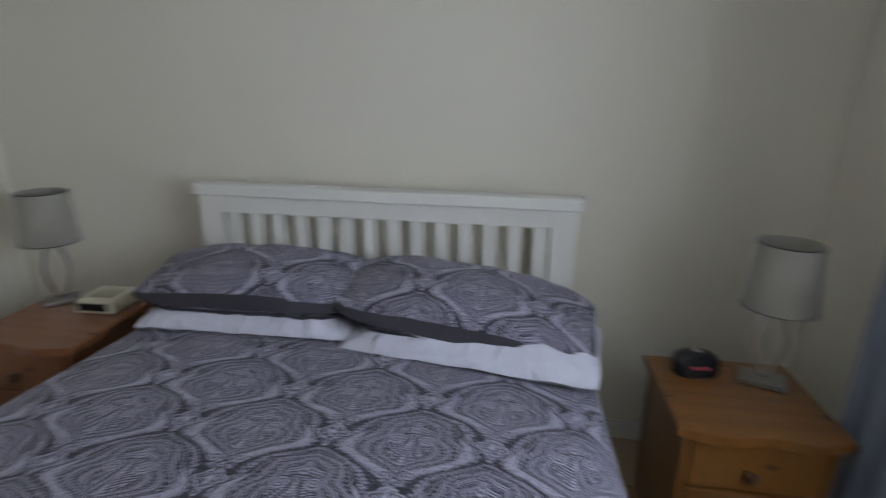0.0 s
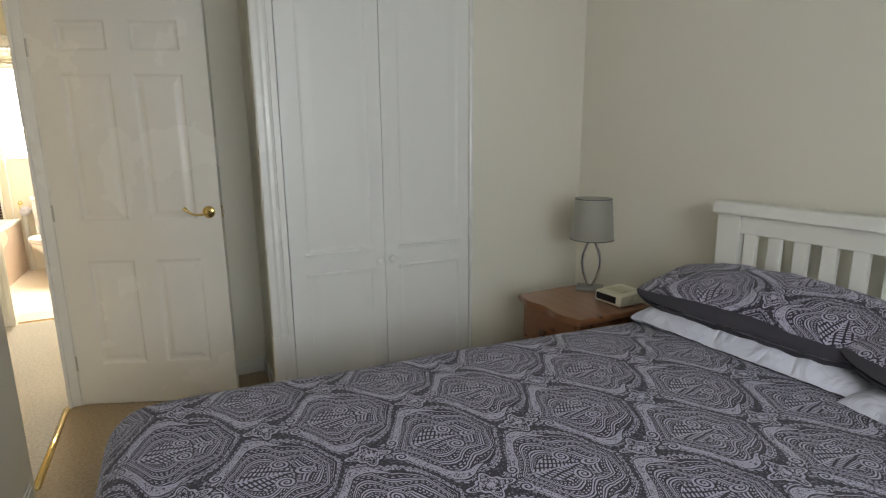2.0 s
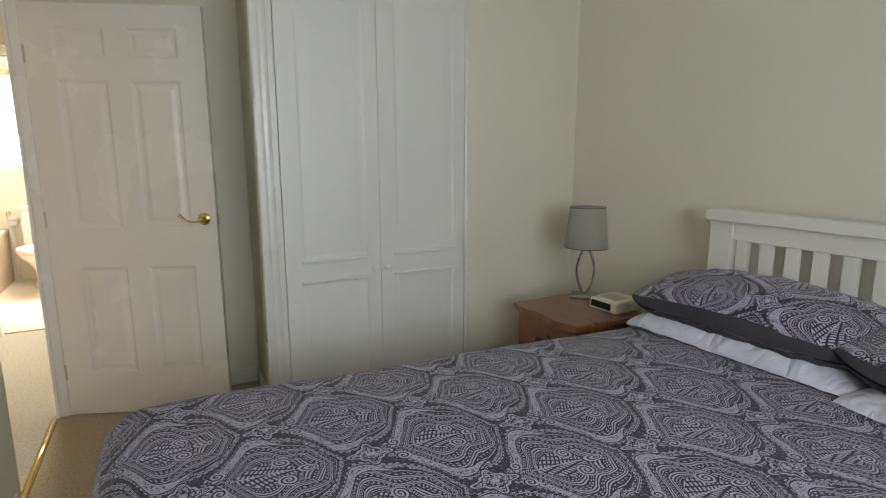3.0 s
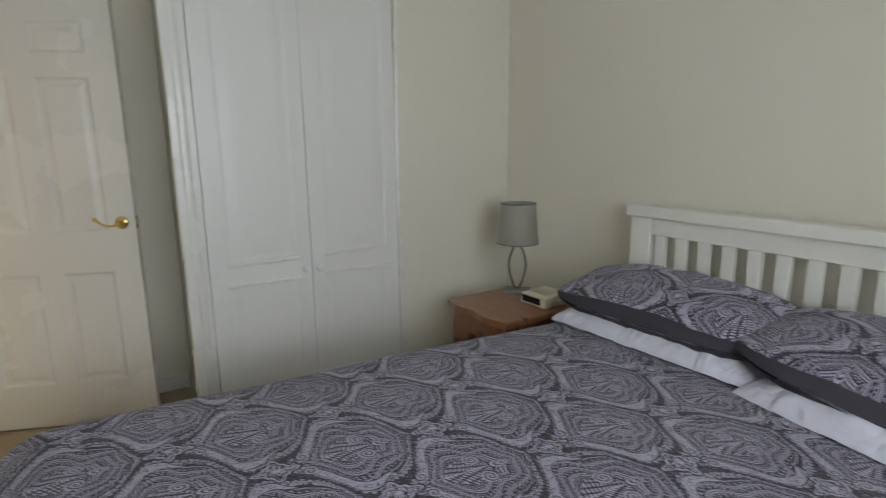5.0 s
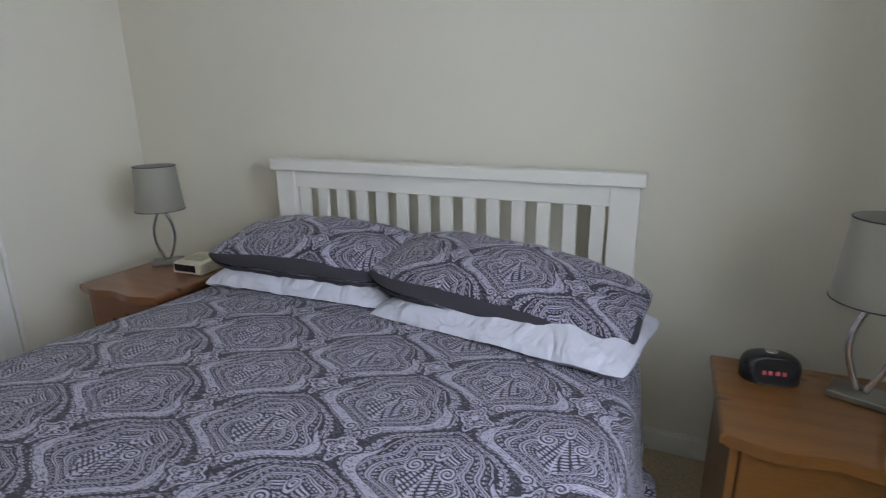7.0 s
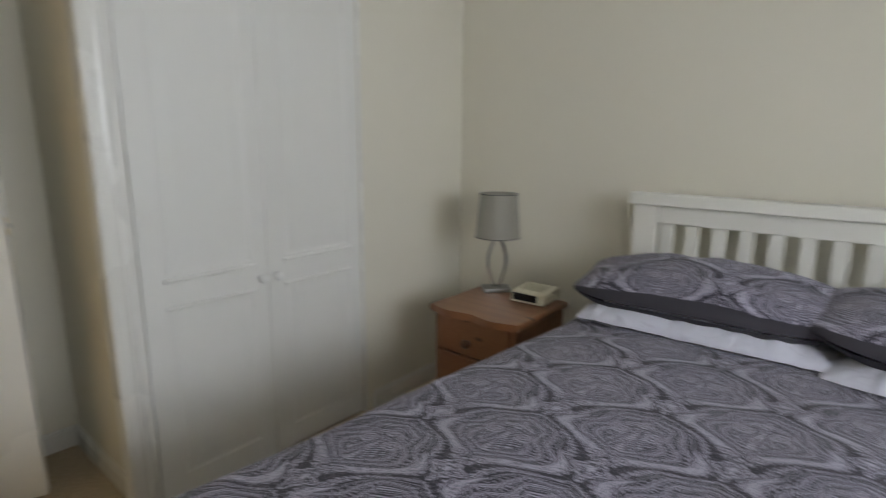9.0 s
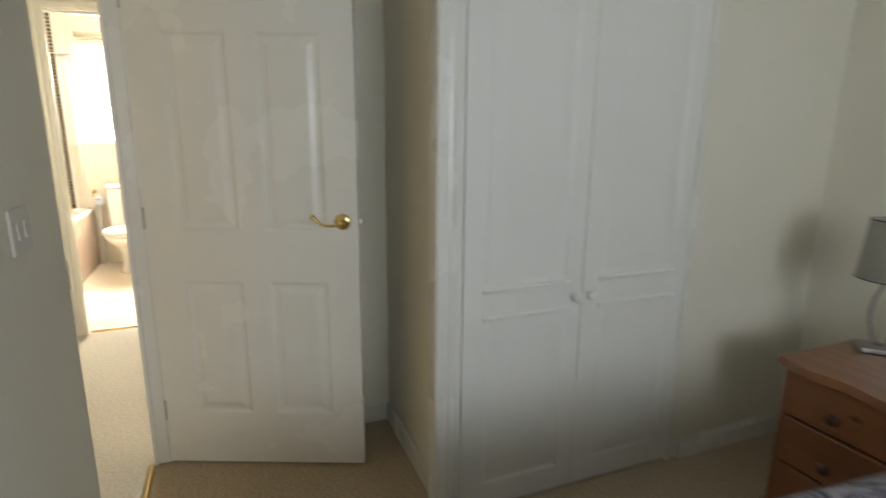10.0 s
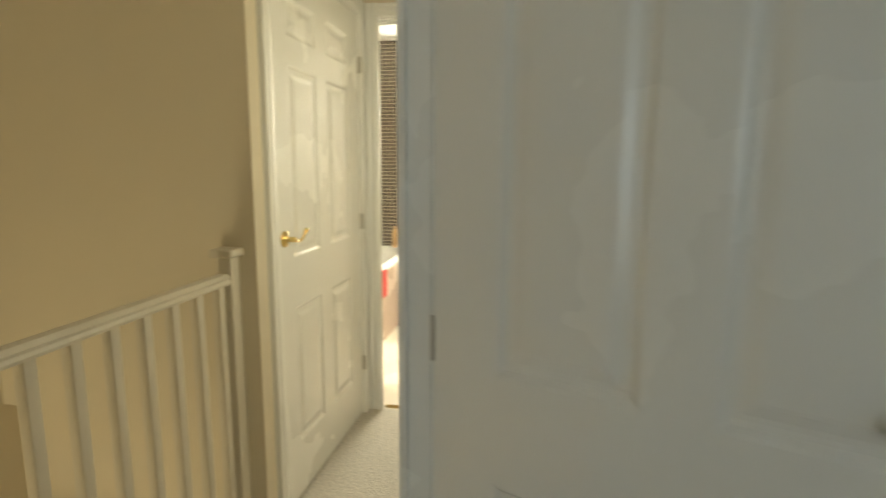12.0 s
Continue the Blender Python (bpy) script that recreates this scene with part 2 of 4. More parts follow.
# ---- the plan ----
N, E, S, W, WB = 0.12, 3.42, -2.52, 0.0, -0.735      # bedroom faces; WB: the wall behind the door
SO = -2.580                                           # landing face of the bedroom's south wall
H = 2.40
S2, SO2 = -2.585, -2.68                               # the same wall east of the doorway
DX0, DX1, DH = -0.715, 0.020, 2.00                    # bedroom doorway
BX = -2.44                                            # bathroom wall, landing face
LY = -3.235                                           # landing cupboard wall
WY0, WY1 = -1.545, -0.615                             # wardrobe doors' span
WZ = 2.22                                             # their height
T = 0.10

slab("wall_north", WALL, "cream painted plaster wall behind the bed", "wall", (WB - T, E + 0.27, N, N + T, 0, H))
slab("wall_east", WALL, "cream painted wall with the bedroom window", "wall",
     (E, E + 0.27, SO2, N, 0, 0.97), (E, E + 0.27, SO2, N, 2.07, H), (E, E + 0.27, SO2, -2.32, 0.97, 2.07), (E, E + 0.27, -1.12, N, 0.97, 2.07))
slab("wall_south", WALL, "cream painted wall beside the bedroom door", "wall",
     (DX1 + 0.009, E, SO2, S2, 0, H), (WB - T, DX0 - 0.03, SO, S, 0, H), (DX0 - 0.03, DX1 + 0.009, SO, S, DH + 0.03, H))
slab("wall_west", WALL, "cream painted wall behind the open door", "wall", (WB - T, WB, S, N, 0, H))
slab("wall_wardrobe_return", WALL, "cream painted side of the built-in wardrobe", "wall", (WB, W - 0.051, -1.59, -1.549, 0, H))
slab("wall_wardrobe_front", WALL, "cream painted wall beside the wardrobe doors", "wall",
     (W - 0.09, W, WY1, N, 0, H), (W - 0.09, W - 0.004, -1.56, WY1, WZ + 0.02, H))
slab("floor", CARPET, "tan short-pile bedroom carpet", "carpet", (WB - T, E + T, -2.590, N + T, -0.1, 0))
slab("ceiling", CEILING, "white painted ceiling", "ceiling", (WB - T, E + T, SO2, N + T, H, H + 0.1))
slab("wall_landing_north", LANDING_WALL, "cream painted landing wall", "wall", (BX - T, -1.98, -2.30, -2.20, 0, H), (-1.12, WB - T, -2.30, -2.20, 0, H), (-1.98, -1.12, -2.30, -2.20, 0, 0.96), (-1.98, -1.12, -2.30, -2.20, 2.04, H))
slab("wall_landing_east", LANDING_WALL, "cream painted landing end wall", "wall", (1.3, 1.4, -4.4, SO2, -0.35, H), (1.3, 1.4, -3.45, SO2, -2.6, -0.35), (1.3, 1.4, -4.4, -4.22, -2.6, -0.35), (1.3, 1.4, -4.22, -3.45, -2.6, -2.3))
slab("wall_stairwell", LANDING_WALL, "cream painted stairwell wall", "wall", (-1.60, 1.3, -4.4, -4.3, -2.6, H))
slab("floor_landing", LANDING_CARPET, "pale beige landing carpet", "carpet", (BX, WB - T, -3.40, -2.2, -0.2, 0), (WB - T, 1.3, -3.40, -2.590, -0.2, 0))
slab("ceiling_landing", CEILING, "white painted landing ceiling", "ceiling", (BX - T, 1.4, -4.4, SO2, H, H + 0.1), (BX - T, WB - T, SO2, -2.2, H, H + 0.1))
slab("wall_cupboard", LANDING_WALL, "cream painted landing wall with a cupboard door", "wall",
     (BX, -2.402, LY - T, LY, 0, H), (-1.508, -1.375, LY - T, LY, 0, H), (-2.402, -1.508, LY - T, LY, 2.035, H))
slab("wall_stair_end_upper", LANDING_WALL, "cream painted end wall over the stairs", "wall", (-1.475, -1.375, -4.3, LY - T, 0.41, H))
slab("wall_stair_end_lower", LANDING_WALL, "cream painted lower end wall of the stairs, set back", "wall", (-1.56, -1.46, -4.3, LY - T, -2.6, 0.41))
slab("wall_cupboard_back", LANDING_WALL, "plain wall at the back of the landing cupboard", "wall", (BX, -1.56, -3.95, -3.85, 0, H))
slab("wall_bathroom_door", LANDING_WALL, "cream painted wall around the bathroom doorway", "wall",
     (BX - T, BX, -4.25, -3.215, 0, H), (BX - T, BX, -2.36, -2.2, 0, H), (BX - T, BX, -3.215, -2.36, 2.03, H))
slab("wall_bathroom_far", surface("bathroom_paint", (0.80, 0.735, 0.62), 0.6, vary=0.03), "cream bathroom wall with the window", "wall",
     (-4.70, -4.60, -4.25, -1.9, 0, 1.17), (-4.70, -4.60, -4.25, -1.9, 2.13, H), (-4.70, -4.60, -4.25, -3.49, 1.17, 2.13), (-4.70, -4.60, -2.66, -1.9, 1.17, 2.13))
slab("wall_bathroom_south", bpy.data.materials["bathroom_paint"], "cream bathroom wall beside the bath", "wall", (-4.70, BX - T, -4.35, -4.25, 0, H))
slab("wall_bathroom_north", bpy.data.materials["bathroom_paint"], "cream bathroom side wall", "wall", (-4.70, BX - T, -1.9, -1.8, 0, H))
slab("wall_bathroom_recess", bpy.data.materials["bathroom_paint"], "cream bathroom wall behind the toilet cistern", "wall", (-4.60, -3.35, -2.62, -2.52, 0, H))
slab("wall_bathroom_corner", bpy.data.materials["bathroom_paint"], "cream bathroom wall beside the doorway", "wall", (BX - T, BX, -2.2, -1.9, 0, H))
VINYL = surface("bathroom_vinyl", (0.70, 0.62, 0.50), 0.3, fine=40, vary=0.06)
slab("floor_bathroom", VINYL, "pale beige vinyl bathroom floor", "floor", (-4.70, BX, -4.35, -1.8, -0.1, 0))
slab("ceiling_bathroom", CEILING, "white bathroom ceiling", "ceiling", (-4.70, BX - T, -4.35, -1.8, H, H + 0.1))
slab("floor_hall_below", LANDING_CARPET, "beige carpet at the foot of the stairs", "carpet", (-1.5, 1.4, -4.4, -3.2, -2.7, -2.6))
slab("wall_stairwell_landing", LANDING_WALL, "cream painted edge of the landing over the stairs", "wall", (-1.375, 1.3, -3.40, -3.335, -2.6, -0.2))

# ---- skirting, architraves, thresholds ----
def skirting(name, x0, x1, y0, y1, label="white gloss skirting board along the wall"):
    bm = bmesh.new()
    along_x = abs(x1 - x0) > abs(y1 - y0)
    add_box(bm, x0, x1, y0, y1, 0, 0.075)
    dx, dy = (0, (y1 - y0) * 0.25) if along_x else ((x1 - x0) * 0.25, 0)
    add_box(bm, x0 + dx, x1 - dx, y0 + dy, y1 - dy, 0.075, 0.09, bevel=0.003)
    return structure(part(name, bm, GLOSS), label, "skirting board")


skirting("baseboard_north", W + 0.002, E, N - 0.016, N)
skirting("baseboard_east", E - 0.016, E, S2 + 0.016, N - 0.016)
skirting("baseboard_south", DX1 + 0.10, E - 0.016, S2, S2 + 0.016)
skirting("baseboard_west", WB, WB + 0.016, S + 0.02, -1.59)
skirting("baseboard_return", WB + 0.016, W - 0.051, -1.606, -1.59)
skirting("baseboard_wardrobe", W, W + 0.016, WY1 + 0.06, N - 0.016)
skirting("baseboard_cupboard", -1.4395, -1.376, LY, LY + 0.016)

ARCH = ((0, 0), (0, 0.010), (0.010, 0.016), (0.030, 0.018), (0.048, 0.012), (0.056, 0.018), (0.066, 0.018), (0.07, 0.0))


def architrave(name, side, lo, hi, top, face, out, label="white gloss moulded architrave"):
    """Three moulded boards round an opening in a wall whose face lies at 'face' on the axis 'side'; out: +1 or -1."""
    holder = structure(empty(name), label, "door frame")
    for which, at, sign in (("jamb_board", lo, -1), ("jamb_board", hi, 1)):
        bm = bmesh.new()
        ring = [(at + sign * u, face + out * v) for u, v in ARCH]
        extruded(bm, ring if side == "y" else [(b, a) for a, b in ring], "z", 0.0, top + 0.0695)
        part(which, bm, GLOSS, holder)
    ring = [(face + out * v, top + u) for u, v in ARCH]
    bm = bmesh.new()
    if side == "y":
        extruded(bm, ring, "x", lo - 0.0005, hi + 0.0005)
    else:
        extruded(bm, [(a, b) for a, b in ring], "y", lo - 0.0005, hi + 0.0005)
    part("head_board", bm, GLOSS, holder)
    return holder


def lining(name, side, lo, hi, top, a, b, stop, label="white gloss door lining with a stop bead"):
    """The boards inside a doorway from face a to face b, with a stop at 'stop'."""
    holder = structure(empty(name), label, "door frame")

    def put(kind, u0, u1, v0, v1, z0, z1):
        part(kind, box(u0, u1, v0, v1, z0, z1, bevel=0.001) if side == "y" else box(v0, v1, u0, u1, z0, z1, bevel=0.001), GLOSS, holder)
    put("jamb", lo - 0.027, lo, a, b, 0, top + 0.027)
    put("jamb", hi, hi + 0.027, a, b, 0, top + 0.027)
    put("head", lo, hi, a, b, top, top + 0.027)
    put("stop", lo, lo + 0.012, stop, stop + 0.018, 0, top - 0.012)
    put("stop", hi - 0.012, hi, stop, stop + 0.018, 0, top - 0.012)
    put("stop", lo, hi, stop, stop + 0.018, top - 0.012, top)
    return holder


door_trim = structure(empty("trim_bedroom_door"), "white gloss moulded architrave and lining of the bedroom doorway", "door frame")
bm = bmesh.new()
extruded(bm, [(DX0 - 0.005 - u * 0.2, S + v) for u, v in ARCH], "z", 0, DH + 0.07)
part("jamb_board", bm, GLOSS, door_trim)
part("head_board", box(DX0, DX1, S, S + 0.016, DH + 0.001, DH + 0.07, bevel=0.004), GLOSS, door_trim)
part("jamb", box(DX0 - 0.027, DX0, SO, S, 0, DH + 0.027, bevel=0.004), GLOSS, door_trim)
part("jamb", box(DX1, DX1 + 0.0085, SO2, S2 - 0.002, 0, DH + 0.027, bevel=0.003), GLOSS, door_trim)
part("head", box(DX0, DX1, SO, S, DH, DH + 0.027, bevel=0.001), GLOSS, door_trim)
part("stop", box(DX0, DX0 + 0.010, SO + 0.002, SO + 0.018, 0, DH - 0.001, bevel=0.003), GLOSS, door_trim)
part("stop", box(DX1 - 0.012, DX1, SO2 + 0.002, SO2 + 0.04, 0, DH - 0.001, bevel=0.003), GLOSS, door_trim)
architrave("trim_cupboard_door", "y", -2.377, -1.513, 2.013, LY, 1)
lining("trim_cupboard_lining", "y", -2.373, -1.517, 2.008, LY - 0.09, LY, LY - 0.075)
architrave("trim_bathroom_door", "x", -3.147, -2.383, 2.008, BX, 1)
lining("trim_bathroom_lining", "x", -3.187, -2.387, 2.003, BX - T, BX, BX - 0.06)


def threshold(name, x0, x1, y0, y1):
    bm = bmesh.new()
    if x1 - x0 > y1 - y0:
        c, w = (y0 + y1) / 2, (y1 - y0) / 2
        extruded(bm, [(c - w, 0.0), (c - w * 0.5, 0.006), (c, 0.008), (c + w * 0.5, 0.006), (c + w, 0.0)], "x", x0, x1)
    else:
        c, w = (x0 + x1) / 2, (x1 - x0) / 2
        extruded(bm, [(c - w, 0.0), (c - w * 0.5, 0.006), (c, 0.008), (c + w * 0.5, 0.006), (c + w, 0.0)], "y", y0, y1)
    return structure(part(name, bm, BRASS, smooth=True), "polished brass carpet threshold strip", "threshold strip")


threshold("threshold_bedroom", DX0 + 0.001, DX1 - 0.001, -2.604, -2.572)
threshold("threshold_bathroom", BX - 0.055, BX - 0.015, -3.142, -2.388)


# ---- doors ----
SIX_PANELS = [(0.118, 0.348, 0.215, 0.765), (0.440, 0.670, 0.215, 0.765), (0.118, 0.348, 0.955, 1.650), (0.440, 0.670, 0.955, 1.650),
              (0.118, 0.348, 1.745, 1.885), (0.440, 0.670, 1.745, 1.885)]


def lever_handle(name, x, z, y, out, reach):
    """A scrolled brass lever on a round rose; reach: the way and length of the lever along x."""
    holder = bmesh.new()
    rose = Matrix.Translation((x, y, z)) @ Matrix.Rotation(-out * math.pi / 2, 4, "X")
    lathe(holder, [(0.030, 0.0), (0.030, 0.003), (0.026, 0.007), (0.021, 0.007), (0.016, 0.011), (0.010, 0.013), (0.009, 0.030), (0.011, 0.036), (0.0095, 0.044), (0.004, 0.046)], rose, 28)
    pts, rad = [], []
    for i in range(17):
        u = i / 16
        dip = -0.010 * math.sin(u * math.pi * 1.35) + (0.016 * max(0.0, u - 0.72) / 0.28)
        pts.append((x + reach * u, y + out * 0.037, z + dip))
        rad.append(0.0072 - 0.0022 * math.sin(u * math.pi) + (0.002 if u > 0.9 else 0))
    tube(holder, pts, rad, 10)
    return holder


def panel_door(name, m, handle_side, label, open_face_out=-1):
    """A six-panel door leaf hinged at its own origin; local x runs along the leaf."""
    leaf = empty(name)
    leaf.matrix_world = m
    part("leaf", door_leaf(0.785, 1.981, 0.035, SIX_PANELS, OGEE), GLOSS, leaf)
    part("handle", lever_handle("handle", 0.728, 0.995, 0.0, -1, -0.105), BRASS, leaf, "scrolled polished brass lever handle", smooth=True)
    part("handle", lever_handle("handle", 0.728, 0.995, 0.035, 1, -0.105), BRASS, leaf, "scrolled polished brass lever handle", smooth=True)
    latch = bmesh.new()
    add_box(latch, 0.7852, 0.7865, 0.007, 0.028, 0.965, 1.025)
    part("latch_plate", latch, BRASS, leaf, "brass latch plate")
    bm = bmesh.new()
    extruded(bm, [(0.7865, 0.012), (0.798, 0.014), (0.7865, 0.025)], "z", 0.988, 1.004)
    part("latch_bolt", bm, STEEL, leaf, "worn steel latch bolt")
    structure(leaf, label, "door")
    return leaf


def hinges(leaf, y, spots=(0.225, 1.00, 1.76)):
    for z in spots:
        bm = bmesh.new()
        lathe(bm, [(0.005, z - 0.04), (0.005, z + 0.04)], Matrix.Translation((-0.004, y, 0)), 10)
        add_box(bm, -0.003, -0.0005, y, y + 0.022, z - 0.038, z + 0.038)
        part("hinge", bm, STEEL, leaf, "dull steel butt hinge")


door_1 = panel_door("door_1", pose(-0.711, -2.513, 0.008, 0, 0, 67.6), 1, "white gloss six-panel bedroom door standing open")
hinges(door_1, 0.0)
# the cupboard door is shut in its frame; its leaf's local x runs east from the hinge
WIDE_PANELS = [(a * 1.085, b * 1.085, z0, z1) for a, b, z0, z1 in SIX_PANELS]
door_2 = empty("door_2")
door_2.matrix_world = pose(-2.371, LY - 0.004, 0.008, 0, 0, 0)
door_2_leaf = door_leaf(0.852, 1.995, 0.035, WIDE_PANELS, OGEE)
bmesh.ops.translate(door_2_leaf, verts=door_2_leaf.verts[:], vec=(0, -0.035, 0))
part("leaf", door_2_leaf, GLOSS, door_2)
part("handle", lever_handle("handle", 0.795, 1.035, 0.0, 1, -0.105), BRASS, door_2, "scrolled polished brass lever handle", smooth=True)
hinges(door_2, 0.0, (0.275, 1.02, 1.775))
structure(door_2, "white gloss six-panel landing cupboard door, shut", "door")

# ---- fitted wardrobe ----
wardrobe = structure(empty("wardrobe", 0, (WY0 + WY1) / 2, 0), "built-in wardrobe with two white gloss panel doors, shut", "wardrobe")
HALF = (WY1 - WY0) / 2
SOFT = ((0.004, 0.0022), (0.010, 0.0038), (0.018, 0.0040), (0.050, 0.0016), (0.058, 0.0012))


def wardrobe_door(y0, y1, knob_y, px):
    w = y1 - y0
    bm = door_leaf(w, WZ - 0.02, 0.019, [(px[0], px[1], 0.095, 0.722), (px[0], px[1], 0.83, WZ - 0.14)], SOFT)
    turn = Matrix(((0, -1, 0, 0), (1, 0, 0, y0), (0, 0, 1, 0.012), (0, 0, 0, 1)))
    bmesh.ops.transform(bm, matrix=turn, verts=bm.verts[:])
    door = part("door", bm, WARDROBE_PAINT)
    door.parent = wardrobe
    door.matrix_parent_inverse = wardrobe.matrix_world.inverted()
    for z in (0.822, 0.724):
        bead = bmesh.new()
        extruded(bead, [(W - 0.001, z - 0.011), (W + 0.004, z - 0.010), (W + 0.004, z - 0.006), (W + 0.0005, z - 0.004), (W + 0.009, z - 0.002), (W + 0.011, z + 0.004), (W + 0.006, z + 0.010), (W - 0.001, z + 0.012)], "y", y0 + px[0] - 0.012, y0 + px[1] + 0.012)
        part("panel_bead", bead, WARDROBE_PAINT, door)
    knob = bmesh.new()
    lathe(knob, [(0.010, 0.0), (0.009, 0.009), (0.013, 0.013), (0.019, 0.020), (0.019, 0.026), (0.014, 0.032), (0.004, 0.034)],
          Matrix.Translation((0.0, knob_y, 0.77)) @ Matrix.Rotation(math.pi / 2, 4, "Y"), 20)
    k = part("knob", knob, SATIN, door, "round white knob", smooth=True)
    return door


wardrobe_door(WY0 - 0.001, -1.0895, -1.122, (0.083, 0.392))
wardrobe_door(-1.0865, WY1 - 0.004, -1.057, (0.083, 0.405))
bm = bmesh.new()
add_box(bm, -0.05, W + 0.0, -1.645, -1.549, 0, H - 0.001, bevel=0.002)
frame_post = part("frame_post", bm, GLOSS)
bm = bmesh.new()
extruded(bm, [(W + 0.0002, -1.645), (W + 0.012, -1.645), (W + 0.018, -1.638), (W + 0.018, -1.618), (W + 0.012, -1.606), (W + 0.014, -1.592), (W + 0.006, -1.578), (W + 0.0002, -1.575)], "z", 0, H - 0.001)
frame_trim = part("frame_moulding", bm, GLOSS)
bm = bmesh.new()
extruded(bm, [(W + 0.0002, WY1 + 0.002), (W + 0.004, WY1 + 0.002), (W + 0.007, WY1 + 0.010), (W + 0.004, WY1 + 0.02), (W + 0.0002, WY1 + 0.022)], "z", 0, H - 0.001)
frame_bead = part("frame_bead", bm, GLOSS)
bm = box(W - 0.6, W - 0.58, -1.549, WY1 + 0.05, 0.0, WZ)
back_panel = part("back_panel", bm, SATIN)
for ob in (frame_post, frame_trim, frame_bead, back_panel):
    ob.parent = wardrobe
    ob.matrix_parent_inverse = wardrobe.matrix_world.inverted()

# ---- bedroom window ----
window_1 = structure(empty("window_1", E, -1.62, 0.97), "white framed bedroom window with clear glass", "window")
GLASS, gt, gb = nodes_of("clear_glass")
gb.inputs["Transmission Weight"].default_value, gb.inputs["Roughness"].default_value, gb.inputs["IOR"].default_value = 1.0, 0.0, 1.1


def in_place(ob, parent):
    ob.parent = parent
    ob.matrix_parent_inverse = parent.matrix_world.inverted()
    return ob


for y0, y1, z0, z1 in ((-2.32, -1.12, 0.97, 1.03), (-2.32, -1.12, 2.01, 2.07), (-2.32, -2.26, 1.03, 2.01), (-1.18, -1.12, 1.03, 2.01), (-1.75, -1.69, 1.03, 2.01)):
    in_place(part("window_frame", box(E + 0.17, E + 0.22, y0, y1, z0, z1, bevel=0.004), SATIN), window_1)
for y0, y1 in ((-2.26, -1.75), (-1.69, -1.18)):
    g = in_place(part("pane", box(E + 0.19, E + 0.196, y0, y1, 1.03, 2.01), GLASS), window_1)
    g.visible_shadow = False
in_place(part("window_sill", box(E - 0.05, E + 0.17, -2.318, -1.122, 0.9702, 0.994, bevel=0.006), GLOSS), window_1)

# ---- the bed ----
BEDX, HB_Y = 1.762, -0.055
bed = tagged(empty("bed", BEDX, -1.0, 0), "white painted slatted headboard bed against the wall", "bed")


def bed_part(name, *a, **k):
    return in_place(part(name, box(*a, **k), BED_PAINT), bed)


bed_part("headboard_cap", BEDX - 0.748, BEDX + 0.748, -0.080, -0.005, 1.051, 1.097, bevel=0.006)
bed_part("headboard_rail", BEDX - 0.638, BEDX + 0.638, -0.055, -0.022, 0.981, 1.0508, bevel=0.003)
for s in (-1, 1):
    bed_part("post", BEDX + s * 0.638, BEDX + s * 0.732, -0.062, -0.015, 0.0, 1.0508, bevel=0.003)
SLATS = 14
for i in range(SLATS):
    c = BEDX - 0.638 + 1.276 * (i + 0.5 + 0.22 * ((i + 0.5) / SLATS - 0.5)) / SLATS
    bed_part("slat", c - 0.0235, c + 0.0235, -0.048, -0.028, 0.50, 0.9808, bevel=0.002)
bed_part("headboard_lower_rail", BEDX - 0.642, BEDX + 0.642, -0.050, -0.022, 0.40, 0.4998, bevel=0.003)
for s in (-1, 1):
    bed_part("side_rail", BEDX + s * 0.685, BEDX + s * 0.712, -1.98, -0.062, 0.22, 0.36, bevel=0.003)
    bed_part("leg", BEDX + s * 0.66, BEDX + s * 0.73, -2.02, -1.982, 0.0, 0.36, bevel=0.004)
bed_part("foot_rail", BEDX - 0.655, BEDX + 0.655, -2.015, -1.985, 0.22, 0.36, bevel=0.003)
in_place(part("bed_slats", box(BEDX - 0.684, BEDX + 0.684, -1.98, -0.065, 0.26, 0.30), TIMBER), bed)
mattress = tagged(part("mattress", box(BEDX - 0.675, BEDX + 0.675, -1.975, -0.068, 0.301, 0.585, bevel=0.04, segments=4), LINEN), "white mattress under the duvet on the bed", "mattress")


